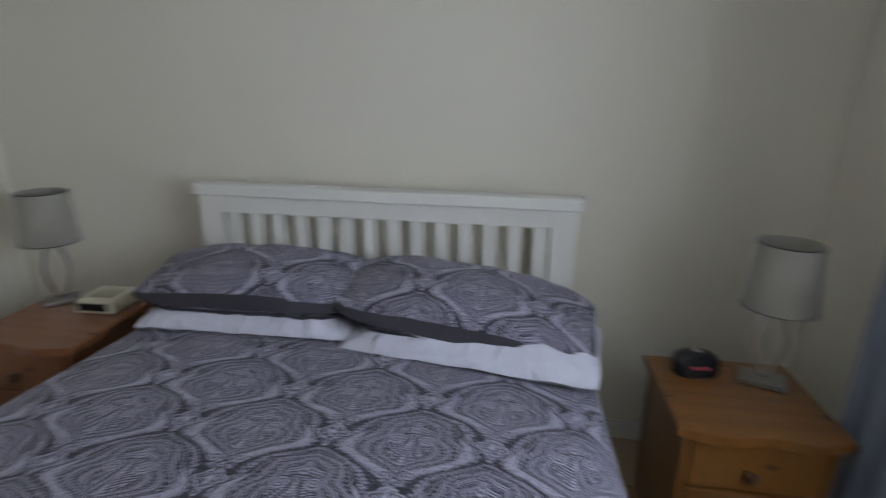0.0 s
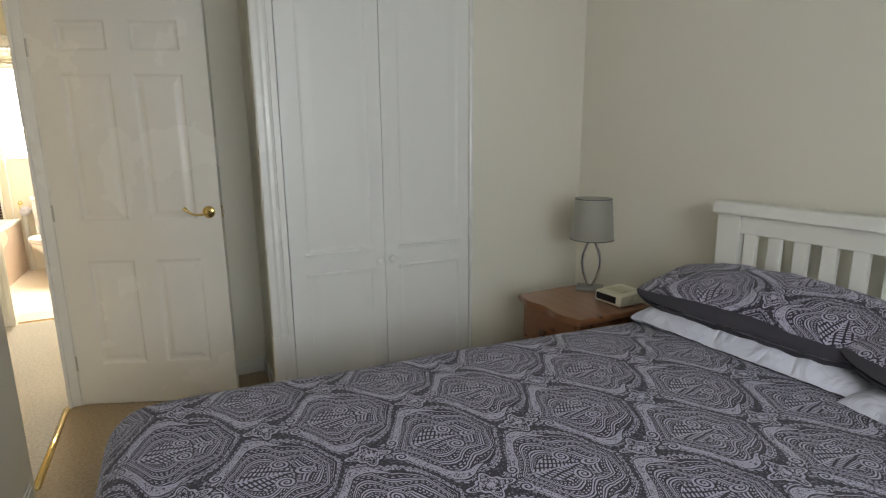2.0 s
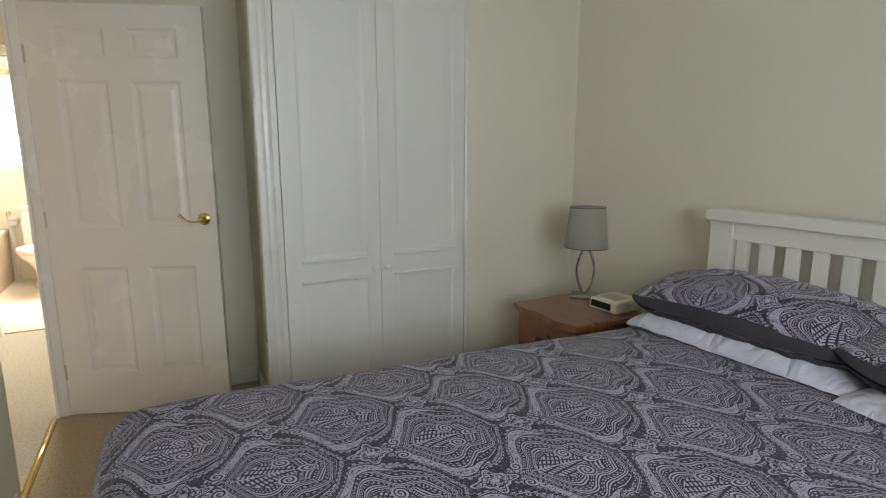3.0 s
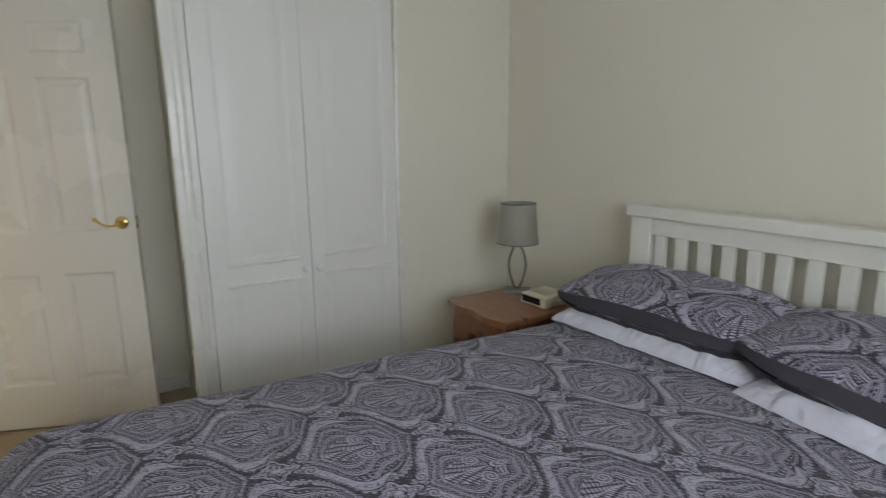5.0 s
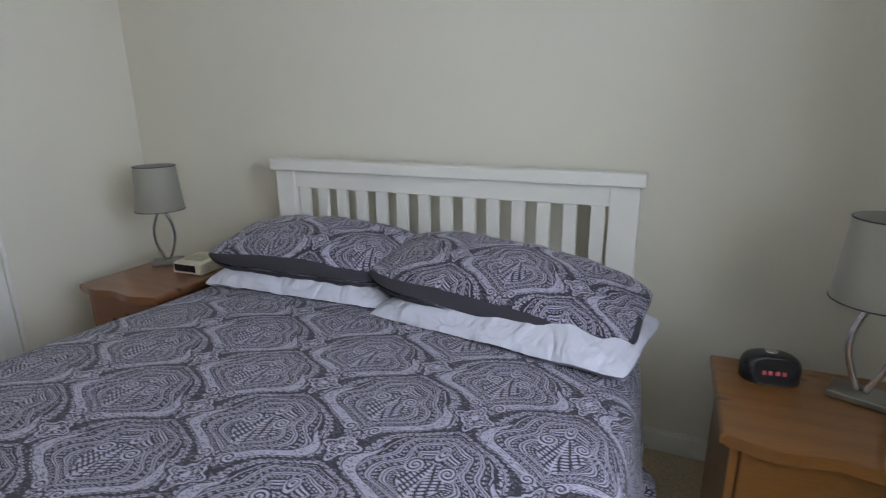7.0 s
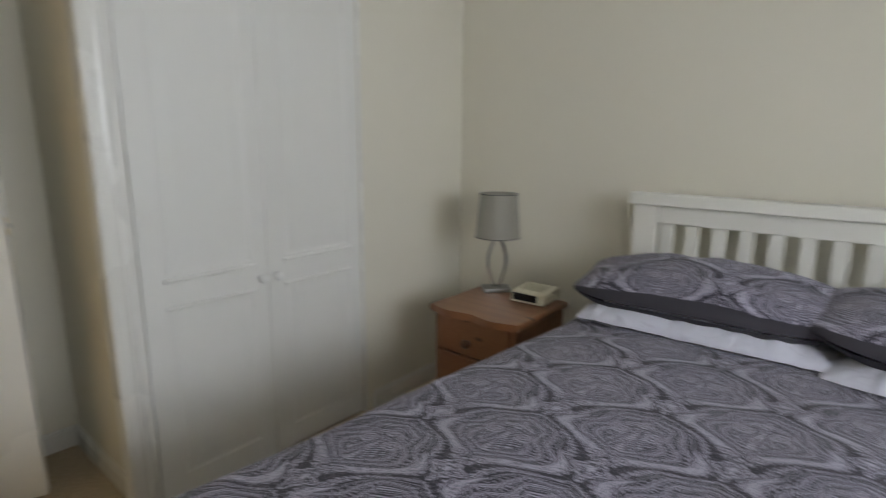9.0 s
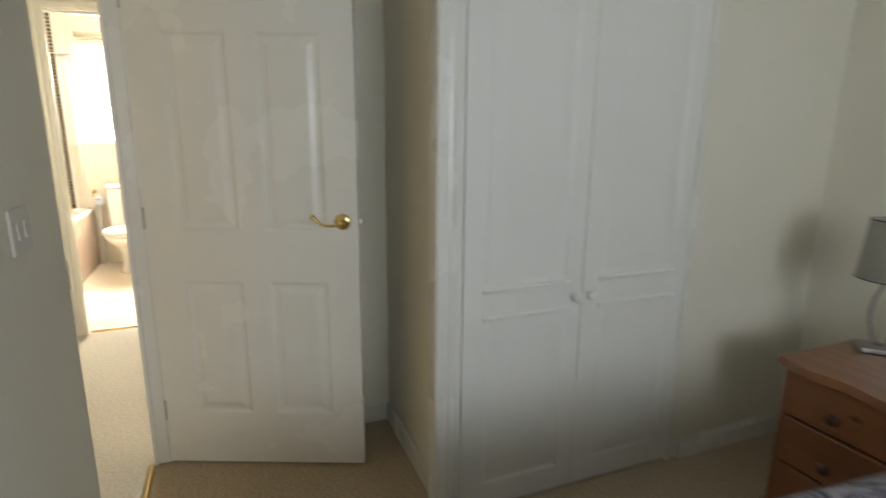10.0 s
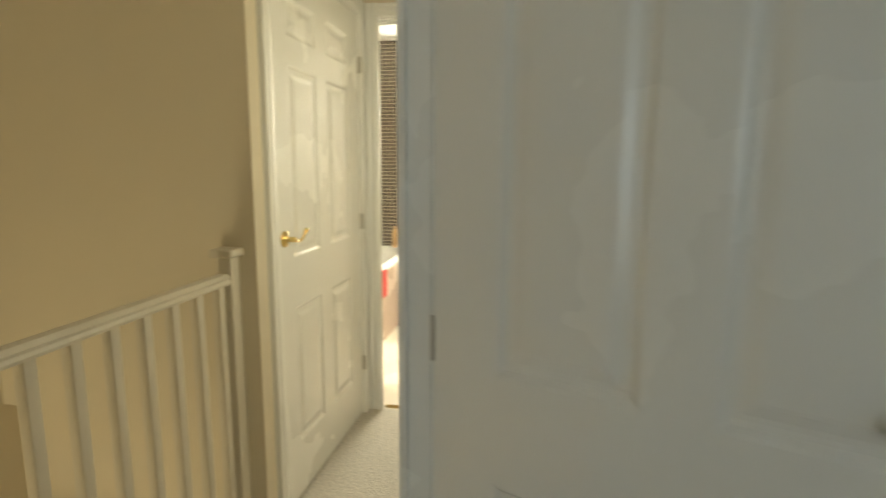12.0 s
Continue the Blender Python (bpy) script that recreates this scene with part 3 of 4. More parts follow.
def paisley():
    """Charcoal cotton printed with rows of pale medallions of curling lines, leaves at the meeting points; the print follows the cloth's own flat coordinates in metres."""
    m, t, b = nodes_of("paisley_cotton")

    def op(kind, a, c=None, d=None):
        n = t.nodes.new("ShaderNodeMath")
        n.operation = kind
        for i, v in enumerate((a, c, d)):
            if v is None:
                continue
            if isinstance(v, (int, float)):
                n.inputs[i].default_value = v
            else:
                t.links.new(v, n.inputs[i])
        return n.outputs[0]

    uv = t.nodes.new("ShaderNodeUVMap")
    warp = node(t, "ShaderNodeTexNoise", Scale=11.0, Detail=2.0)
    t.links.new(uv.outputs[0], warp.inputs["Vector"])
    sep = t.nodes.new("ShaderNodeSeparateXYZ")
    t.links.new(uv.outputs[0], sep.inputs[0])
    sw = t.nodes.new("ShaderNodeSeparateColor")
    t.links.new(warp.outputs["Color"], sw.inputs[0])
    wx, wy = op("SUBTRACT", sw.outputs[0], 0.5), op("SUBTRACT", sw.outputs[1], 0.5)
    A, B = 0.385, 0.37
    warp2 = node(t, "ShaderNodeTexNoise", Scale=27.0, Detail=1.0)
    t.links.new(uv.outputs[0], warp2.inputs["Vector"])
    sw2 = t.nodes.new("ShaderNodeSeparateColor")
    t.links.new(warp2.outputs["Color"], sw2.inputs[0])
    x = op("ADD", sep.outputs[0], op("ADD", op("MULTIPLY", wx, 0.020), op("MULTIPLY", op("SUBTRACT", sw2.outputs[0], 0.5), 0.004)))
    y = op("ADD", sep.outputs[1], op("ADD", op("MULTIPLY", wy, 0.020), op("MULTIPLY", op("SUBTRACT", sw2.outputs[1], 0.5), 0.004)))

    def wrap(v, period):
        return op("SUBTRACT", op("MULTIPLY", op("FRACT", op("ADD", op("DIVIDE", v, period), 0.5)), period), period / 2)

    xa, ya = wrap(x, A), wrap(y, B)
    xb, yb = wrap(op("ADD", x, A / 2), A), wrap(op("ADD", y, B / 2), B)
    # the wavy line between two staggered onion-shaped medallions
    ang = op("MULTIPLY", ya, 2 * math.pi / B)
    lean = op("ADD", op("COSINE", ang), op("MULTIPLY", op("SINE", op("MULTIPLY", ang, 3.0)), -0.13))
    edge = op("SUBTRACT", op("ABSOLUTE", xa), op("MULTIPLY", op("ADD", lean, 1.0), A / 4))
    in_b = op("GREATER_THAN", edge, 0.0)

    def choose(p, q):
        return op("ADD", op("MULTIPLY", p, op("SUBTRACT", 1.0, in_b)), op("MULTIPLY", q, in_b))

    dx, dy = choose(xa, xb), choose(ya, yb)
    scallop = op("MULTIPLY", op("ABSOLUTE", op("SINE", op("MULTIPLY", dy, math.pi / 0.046))), 0.004)
    # dark pockets beside the flowers; the medallions nearly touch in between
    tip = op("POWER", op("ABSOLUTE", op("COSINE", ang)), 3.0)
    depth = op("ADD", op("SUBTRACT", op("ABSOLUTE", edge), scallop), op("SUBTRACT", 0.0055, op("MULTIPLY", tip, 0.021)))
    angle = op("ARCTAN2", dy, dx)
    ax = op("ABSOLUTE", dx)

    def bands(dist, width, along, tick, shift):
        """Nested outlines: each band has a dark line, then a pale filling of one of four kinds."""
        n = op("ADD", op("DIVIDE", dist, width), shift)
        f = op("FRACT", n)
        k = op("MODULO", op("FLOOR", n), 4.0)
        inner = op("GREATER_THAN", f, 0.47)
        core = op("LESS_THAN", op("ABSOLUTE", op("SUBTRACT", f, 0.57)), 0.20)
        ticks = op("GREATER_THAN", op("SINE", op("ADD", op("MULTIPLY", along, tick), op("MULTIPLY", f, 2.4))), -0.1)
        beads = op("GREATER_THAN", op("SINE", op("MULTIPLY", along, tick * 0.8)), 0.0)
        kinds = (inner, op("MULTIPLY", inner, ticks), op("MULTIPLY", core, beads), inner)
        out = 0.0
        for i, kind in enumerate(kinds):
            out = op("ADD", out, op("MULTIPLY", kind, op("COMPARE", k, float(i), 0.3)))
        return out

    squiggle = node(t, "ShaderNodeTexNoise", Scale=130.0, Detail=1.0)
    t.links.new(uv.outputs[0], squiggle.inputs["Vector"])
    leafy = op("GREATER_THAN", op("ABSOLUTE", op("SUBTRACT", squiggle.outputs[0], 0.5)), 0.064)

    def between(v, lo, hi):
        return op("MULTIPLY", op("GREATER_THAN", v, lo), op("LESS_THAN", v, hi))

    def both(*v):
        out = v[0]
        for w in v[1:]:
            out = op("MULTIPLY", out, w)
        return out

    def laid(under, over, where):
        return op("ADD", op("MULTIPLY", under, op("SUBTRACT", 1.0, where)), op("MULTIPLY", over, where))

    def wave(v, pitch, level=0.0):
        return op("GREATER_THAN", op("SINE", op("MULTIPLY", v, 2 * math.pi / pitch)), level)

    def length(u, v):
        return op("SQRT", op("ADD", op("MULTIPLY", u, u), op("MULTIPLY", v, v)))

    def scroll(u, v, pitch, radius, body):
        """A curl of one pale line winding outwards in a dark round."""
        rr = length(u, v)
        line = op("GREATER_THAN", op("SINE", op("SUBTRACT", op("MULTIPLY", rr, 2 * math.pi / pitch), op("ARCTAN2", v, u))), -0.15)
        return laid(body, line, op("LESS_THAN", rr, radius))

    # the rim: beads, a thin line, then a pale band of scrollwork
    depth = op("SUBTRACT", depth, 0.0110)
    rim_beads = both(between(depth, 0.0, 0.0040), wave(angle, 2 * math.pi / 66, -0.25))
    body = op("MAXIMUM", rim_beads, between(depth, 0.0058, 0.0086))
    body = op("MAXIMUM", body, both(between(depth, 0.0108, 0.0210), leafy))
    # nested lobed outlines inside, ribbed or plain in turn
    tipward = op("MINIMUM", op("MAXIMUM", op("DIVIDE", op("ADD", dy, 0.03), 0.07), 0.12), 1.0)
    lobes = op("MULTIPLY", op("ABSOLUTE", op("SINE", op("ADD", op("MULTIPLY", angle, 2.5), 0.78))), op("MULTIPLY", tipward, 0.020))
    inner = op("SUBTRACT", depth, op("ADD", 0.0235, lobes))
    body = op("MAXIMUM", body, both(between(op("SUBTRACT", depth, op("MULTIPLY", lobes, 0.5)), 0.0232, 0.0262), op("LESS_THAN", inner, -0.001)))
    nested = bands(inner, 0.0076, angle, 62.0, 2.0)
    body = laid(body, nested, op("GREATER_THAN", inner, -0.001))
    # the heart: rows of small leaves on a stem between two curls, a teardrop towards the tip
    heart = op("LESS_THAN", op("ADD", op("MULTIPLY", ax, 1.15), op("MULTIPLY", op("ABSOLUTE", op("ADD", dy, 0.018)), 0.8)), 0.056)
    rows = wave(op("SUBTRACT", dy, op("MULTIPLY", ax, 0.6)), 0.0098, -0.2)
    leaves = op("MAXIMUM", both(rows, wave(op("ADD", ax, op("MULTIPLY", dy, 0.3)), 0.017, -0.55)), op("LESS_THAN", ax, 0.0018))
    body = laid(body, leaves, heart)
    body = scroll(op("SUBTRACT", ax, 0.034), op("SUBTRACT", dy, 0.018), 0.0088, 0.0205, body)
    tx, ty = op("MULTIPLY", ax, 1.6), op("SUBTRACT", dy, 0.070)
    tear = op("ADD", length(tx, ty), op("MULTIPLY", ty, 0.35))
    body = laid(body, wave(op("ADD", tear, 0.003), 0.0085, -0.2), op("LESS_THAN", tear, 0.021))
    # a long drop on each flank, fat at the tail end, pale with dark specks
    along = op("DIVIDE", op("ADD", dy, 0.122), 0.165)
    along = op("MINIMUM", op("MAXIMUM", along, 0.0), 1.0)
    half = op("MULTIPLY", op("MULTIPLY", op("SQRT", along), op("SUBTRACT", 1.0, along)), 0.050)
    drop = op("SUBTRACT", half, op("ABSOLUTE", op("SUBTRACT", depth, 0.027)))
    dots = op("GREATER_THAN", op("ABSOLUTE", op("SUBTRACT", squiggle.outputs[0], 0.5)), 0.026)
    specks = op("MAXIMUM", dots, between(drop, 0.0022, 0.0058))
    body = laid(body, both(specks, op("GREATER_THAN", drop, 0.0022)), op("GREATER_THAN", drop, -0.0012))
    # small curls at the tail
    body = scroll(op("SUBTRACT", ax, 0.030), op("ADD", dy, 0.110), 0.0090, 0.0155, body)
    # curling sprigs in the dark ground
    gap = op("LESS_THAN", op("ABSOLUTE", op("ADD", depth, 0.0080)), 0.0060)
    sprig = op("LESS_THAN", op("ABSOLUTE", op("SUBTRACT", squiggle.outputs[0], 0.60)), 0.024)
    body = op("MAXIMUM", body, op("MULTIPLY", op("MULTIPLY", gap, sprig), 0.5))

    # a lobed leaf flower where the medallions' tips meet: a pale outline round curled lines
    def flower(u, v):
        v = op("MULTIPLY", v, 0.82)
        rr = length(u, v)
        a = op("ARCTAN2", v, u)
        petal = op("ADD", 0.032, op("ADD", op("MULTIPLY", op("COSINE", op("MULTIPLY", a, 4.0)), 0.008), op("MULTIPLY", op("COSINE", op("MULTIPLY", a, 8.0)), 0.004)))
        rest = op("SUBTRACT", petal, rr)
        inside = both(op("GREATER_THAN", rest, 0.008), op("MAXIMUM", leafy, op("LESS_THAN", rr, 0.007)))
        return op("GREATER_THAN", rest, -0.005), op("MAXIMUM", between(rest, 0.0, 0.0052), inside)
    z1, f1 = flower(xa, op("SUBTRACT", yb, 0.012))
    z2, f2 = flower(xb, op("SUBTRACT", ya, 0.012))
    zone, fl = op("MAXIMUM", z1, z2), op("MAXIMUM", f1, f2)
    total = laid(body, fl, zone)
    weave = node(t, "ShaderNodeTexNoise", Scale=420.0, Detail=2.0)
    t.links.new(uv.outputs[0], weave.inputs["Vector"])
    broad = node(t, "ShaderNodeTexNoise", Scale=3.0, Detail=3.0)
    t.links.new(uv.outputs[0], broad.inputs["Vector"])
    pale_c = mixed(t, (0.415, 0.392, 0.495), (0.485, 0.458, 0.575), broad.outputs[0])
    dark_c = mixed(t, (0.020, 0.017, 0.028), (0.030, 0.026, 0.041), broad.outputs[0])
    c = mixed(t, dark_c, pale_c, total)
    c = mixed(t, c, (0.10, 0.095, 0.12), ramp(t, weave.outputs[0], (0.55, 0.0), (0.9, 0.3)))
    t.links.new(c, b.inputs["Base Color"])
    b.inputs["Roughness"].default_value = 0.85
    b.inputs["Sheen Weight"].default_value = 0.15
    wr = node(t, "ShaderNodeTexNoise", Scale=9.0, Detail=4.0)
    t.links.new(uv.outputs[0], wr.inputs["Vector"])
    bumped(t, b, op("ADD", op("MULTIPLY", wr.outputs[0], 1.0), op("MULTIPLY", weave.outputs[0], 0.06)), 0.35, 0.02)
    return m


PAISLEY = paisley()


def flat_uv(ob, uv_of):
    layer = ob.data.uv_layers.new(name="UVMap")
    for loop in ob.data.loops:
        layer.data[loop.index].uv = uv_of[loop.vertex_index]


def duvet():
    """One cloth laid over the mattress: flat on top, rounded over the edges and hanging at the sides and foot."""
    y0, y1 = -2.10, -0.34
    hang, r, top = 0.40, 0.11, 0.648
    wide0, wide1 = BEDX - 0.90, BEDX + 0.78
    step = 0.022
    bm = bmesh.new()
    us = np.arange(wide0 - hang, wide1 + hang + 1e-6, step)
    vs = np.arange(y0 - hang, y1 + 1e-6, step)
    grid, uvs = {}, []
    for j, v in enumerate(vs):
        # the duvet lies askew: it overhangs more towards the foot
        down = min(1.0, max(0.0, (-0.45 - v) / 1.5))
        x0, x1 = BEDX - 0.752 - 0.115 * down, BEDX + 0.68 + 0.03 * down
        for i, u in enumerate(us):
            qx, qy = min(max(u, x0), x1), max(v, y0)
            off = Vector((u - qx, v - qy, 0))
            d = off.length
            if d > hang:
                off, d = off * (hang / d), hang
            way = off.normalized() if d > 1e-6 else Vector((0, 0, 0))
            quarter = r * math.pi / 2
            if d < quarter:
                out, drop = r * math.sin(d / r), r * (1 - math.cos(d / r))
            else:
                rest = d - quarter
                run = u if abs(way.y) > abs(way.x) else v
                fold = 0.016 * math.sin(run * 15 + 2 * math.sin(run * 5)) * min(1.0, rest / 0.15)
                out, drop = r + fold + (0.20 if way.x > 0.5 else 0.05) * rest, r + rest
            edge = min(u - x0, x1 - u, v - y0)
            puff = 0.018 * min(1.0, max(0.0, edge) / 0.25)
            swell = 0.010 * noise.noise(Vector((u * 3.1, v * 3.1, 0.3))) + 0.004 * noise.noise(Vector((u * 9, v * 9, 1.7)))
            p = Vector((qx, qy, top + puff - drop + swell)) + way * out
            grid[i, j] = bm.verts.new(p)
            uvs.append((u - 0.113 * v - 2.15, v + 0.742 + 0.185))
    for j in range(len(vs) - 1):
        for i in range(len(us) - 1):
            bm.faces.new((grid[i, j], grid[i + 1, j], grid[i + 1, j + 1], grid[i, j + 1]))
    bm.verts.ensure_lookup_table()
    ob = part("duvet", bm, PAISLEY, smooth=True)
    flat_uv(ob, uvs)
    solid = ob.modifiers.new("thickness", "SOLIDIFY")
    solid.thickness, solid.offset = 0.03, -1
    return tagged(ob, "charcoal and grey paisley patterned duvet spread over the bed", "duvet")


duvet()


def pillow(name, w, d, h, m, material, under, label, uv_off, seed, crumple=0.006):
    """A soft pillow; its underside is a mesh of its own where its cloth differs."""
    n, k = 44, 30
    holder = empty(name)
    holder.matrix_world = m
    tagged(holder, label, "pillow", group="pillows on the bed")
    plain = material is under
    for side, mat, kind in ((1, material, "cover"), (-1, under, "underside")) + (() if plain else ((1, under, "border"),)):
        bm = bmesh.new()
        grid, uvs = {}, []
        for j in range(k + 1):
            for i in range(n + 1):
                a, b2 = 2 * i / n - 1, 2 * j / k - 1
                a, b2 = math.copysign(abs(a) ** 0.8, a), math.copysign(abs(b2) ** 0.8, b2)
                k2 = 0.48 if plain else 0.55
                f = max(0.0, (1 - abs(a) ** (2.6 if plain else 2.0))) ** (k2 if plain else 0.72) * max(0.0, (1 - abs(b2) ** 2.5)) ** k2
                # sides curve in a little between the corners
                px = a * w / 2 * (1 - 0.04 * (1 - b2 * b2) - 0.05 * (a * b2) ** 4)
                py = b2 * d / 2 * (1 - 0.04 * (1 - a * a) - 0.06 * (a * b2) ** 4)
                bump = crumple * noise.noise(Vector((px * 9, py * 9, seed))) + crumple * 0.5 * noise.noise(Vector((px * 24, py * 24, seed + 4)))
                if not plain:
                    py *= 1 - 0.30 * abs(a) ** 5
                if plain:
                    # sharp creases running in from the open edge
                    bump -= 0.45 * crumple * (1 - min(1.0, 3 * abs(noise.noise(Vector((px * 6 + py * 4, py * 2, seed + 9))))))
                pz = (h * (0.78 if plain else 0.5) * f + 0.003 if side > 0 else -(h * (0.22 if plain else 0.5) * f + 0.003)) + bump * (0.3 + f)
                grid[i, j] = bm.verts.new((px, py, pz))
                uvs.append((px + uv_off[0], py + uv_off[1]))
        for j in range(k):
            for i in range(n):
                rim = not plain and side == 1 and (j < 2 or (i > n - 2 and j < 14))
                if kind == "underside" or plain or rim == (kind == "border"):
                    bm.faces.new((grid[i, j], grid[i + 1, j], grid[i + 1, j + 1], grid[i, j + 1]))
        bm.verts.ensure_lookup_table()
        ob = part(kind, bm, mat, holder, smooth=True)
        flat_uv(ob, uvs)
    return holder


# white pillows underneath, patterned ones resting on them and on the headboard
pillow("pillow", 0.80, 0.37, 0.105, pose(1.375, -0.290, 0.668, -1, 0, 1), LINEN, LINEN, "plump white cotton pillow beneath the patterned one", (0, 0), 1.0, 0.020)
pillow("pillow", 0.84, 0.46, 0.115, pose(2.158, -0.345, 0.664, -1, 0, -9), LINEN, LINEN, "plump white cotton pillow poking out beneath the patterned one", (0, 0), 2.0, 0.017)
pillow("pillow", 0.88, 0.40, 0.20, pose(1.362, -0.255, 0.784, 12, 0, 1), PAISLEY, CHARCOAL, "grey paisley pillow with a charcoal underside against the headboard", (0.1, 0.1), 3.0, 0.009)
pillow("pillow", 0.90, 0.45, 0.19, pose(2.118, -0.305, 0.764, 11, 5.5, -5), PAISLEY, CHARCOAL, "grey paisley pillow with a charcoal underside, overlapping its neighbour", (0.33, 0.05), 4.0, 0.009)


# ---- bedside cabinets ----
def bedside(name, x0, y0, label, wood):
    """A pine three-drawer bedside cabinet; front to -y, origin at its front left foot."""
    w, d, h = 0.40, 0.40, 0.605
    ob = empty(name, x0, y0, 0)
    def put(kind, bm, parent=ob, lab=""):
        return part(kind, bm, wood, parent, lab)
    top = bmesh.new()
    pts = []
    for i in range(33):
        u = i / 32
        pts.append((-0.025 + u * (w + 0.05), -0.026 - 0.010 * math.sin(u * math.pi) + 0.010 * math.cos(u * 4 * math.pi)))
    pts += [(w + 0.025, d), (-0.025, d)]
    extruded(top, pts, "z", h - 0.030, h)
    bmesh.ops.bevel(top, geom=[e for e in top.edges if abs(e.verts[0].co.z - e.verts[1].co.z) < 1e-5], offset=0.011, segments=4, profile=0.55, affect="EDGES")
    put("top", top)
    for sx in (0.0, w - 0.02):
        put("side_panel", box(sx, sx + 0.02, 0.0, d, 0.03, h - 0.0302, bevel=0.003))
    put("back_panel", box(0.02, w - 0.02, d - 0.012, d, 0.05, h - 0.0302))
    put("plinth", box(-0.012, w + 0.012, -0.012, d, 0.0, 0.06, bevel=0.006))
    for i, (z0, z1) in enumerate(((0.068, 0.232), (0.240, 0.403), (0.411, 0.572))):
        drawer = put("drawer", box(0.022, w - 0.022, -0.006, d - 0.03, z0, z1, bevel=0.006))
        knob = bmesh.new()
        lathe(knob, [(0.010, 0), (0.009, 0.008), (0.017, 0.016), (0.020, 0.022), (0.016, 0.029), (0.006, 0.032)],
              Matrix.Translation((w / 2 - 0.02, -0.006, (z0 + z1) / 2 - 0.02)) @ Matrix.Rotation(math.pi / 2, 4, "X"), 18)
        k = part("knob", knob, KNOB_WOOD, drawer, "dark turned wooden knob", smooth=True)
    return tagged(ob, label, "bedside cabinet", group="bedside cabinets")


bedside("bedside_cabinet", 0.375, -0.520, "reddish stained pine bedside cabinet with three drawers", DARK_PINE)
bedside("bedside_cabinet", 2.760, -0.655, "honey pine bedside cabinet with a scalloped top edge", PINE)

# ---- lamps ----
SHADE, st, sb = nodes_of("grey_fabric_shade")
wv = node(st, "ShaderNodeTexNoise", Scale=260.0, Detail=3.0)
st.links.new(mapped(st, (1, 1, 4)), wv.inputs[0])
st.links.new(mixed(st, (0.285, 0.27, 0.225), (0.35, 0.335, 0.28), wv.outputs[0]), sb.inputs["Base Color"])
sb.inputs["Roughness"].default_value = 0.55
sb.inputs["Sheen Weight"].default_value = 0.3
bumped(st, sb, wv.outputs[0], 0.15, 0.001)


def table_lamp(x, y, z, rz, label):
    ob = empty("table_lamp", x, y, z, rz)
    part("base", box(-0.065, 0.065, -0.045, 0.045, 0.0, 0.018, bevel=0.003), BRUSHED, ob, "brushed steel rectangular base")
    for s in (-1, 1):
        pts = []
        for i in range(25):
            u = i / 24
            pts.append((s * (0.006 + 0.036 * math.sin(math.pi * u)), 0.0, 0.018 + 0.245 * u))
        part("stem_arm", tube(bmesh.new(), pts, 0.0075, 10, flat=0.5, up=(0, 1, 0)), CHROME, ob, "bowed chrome arm", smooth=True)
    bm = bmesh.new()
    lathe(bm, [(0.010, 0.262), (0.010, 0.275), (0.019, 0.277), (0.019, 0.335), (0.014, 0.34)], None, 16)
    part("lamp_holder", bm, WHITE_PLASTIC, ob, "white bulb holder", smooth=True)
    shade = bmesh.new()
    lathe(shade, [(0.102, 0.254), (0.103, 0.256), (0.086, 0.452), (0.085, 0.454), (0.083, 0.452), (0.0995, 0.256)], None, 48)
    for f in [f for f in shade.faces if len(f.verts) > 4]:
        shade.faces.remove(f)
    sh = part("shade", shade, SHADE, ob, "tapered grey fabric shade", smooth=True)
    for rr, zz in ((0.0862, 0.4525), (0.1032, 0.2555)):
        trim = tube(bmesh.new(), [(rr * math.cos(2 * math.pi * i / 40), rr * math.sin(2 * math.pi * i / 40), zz) for i in range(40)], 0.0018, 6, closed=True)
        part("shade_binding", trim, CHARCOAL, sh, "dark binding on the shade's edge")
    spider = bmesh.new()
    for i in range(3):
        a = 2 * math.pi * i / 3
        tube(spider, [(0.018 * math.cos(a), 0.018 * math.sin(a), 0.30), (0.094 * math.cos(a), 0.094 * math.sin(a), 0.31)], 0.0015, 6)
    part("shade_carrier", spider, CHROME, sh)
    return tagged(ob, label, "table lamp", group="bedside lamps")


table_lamp(0.458, -0.185, 0.6062, 44, "table lamp with a grey drum shade on a bowed chrome stem")
table_lamp(3.060, -0.385, 0.6062, -22, "unlit table lamp, grey tapered shade on a bowed chrome stem")

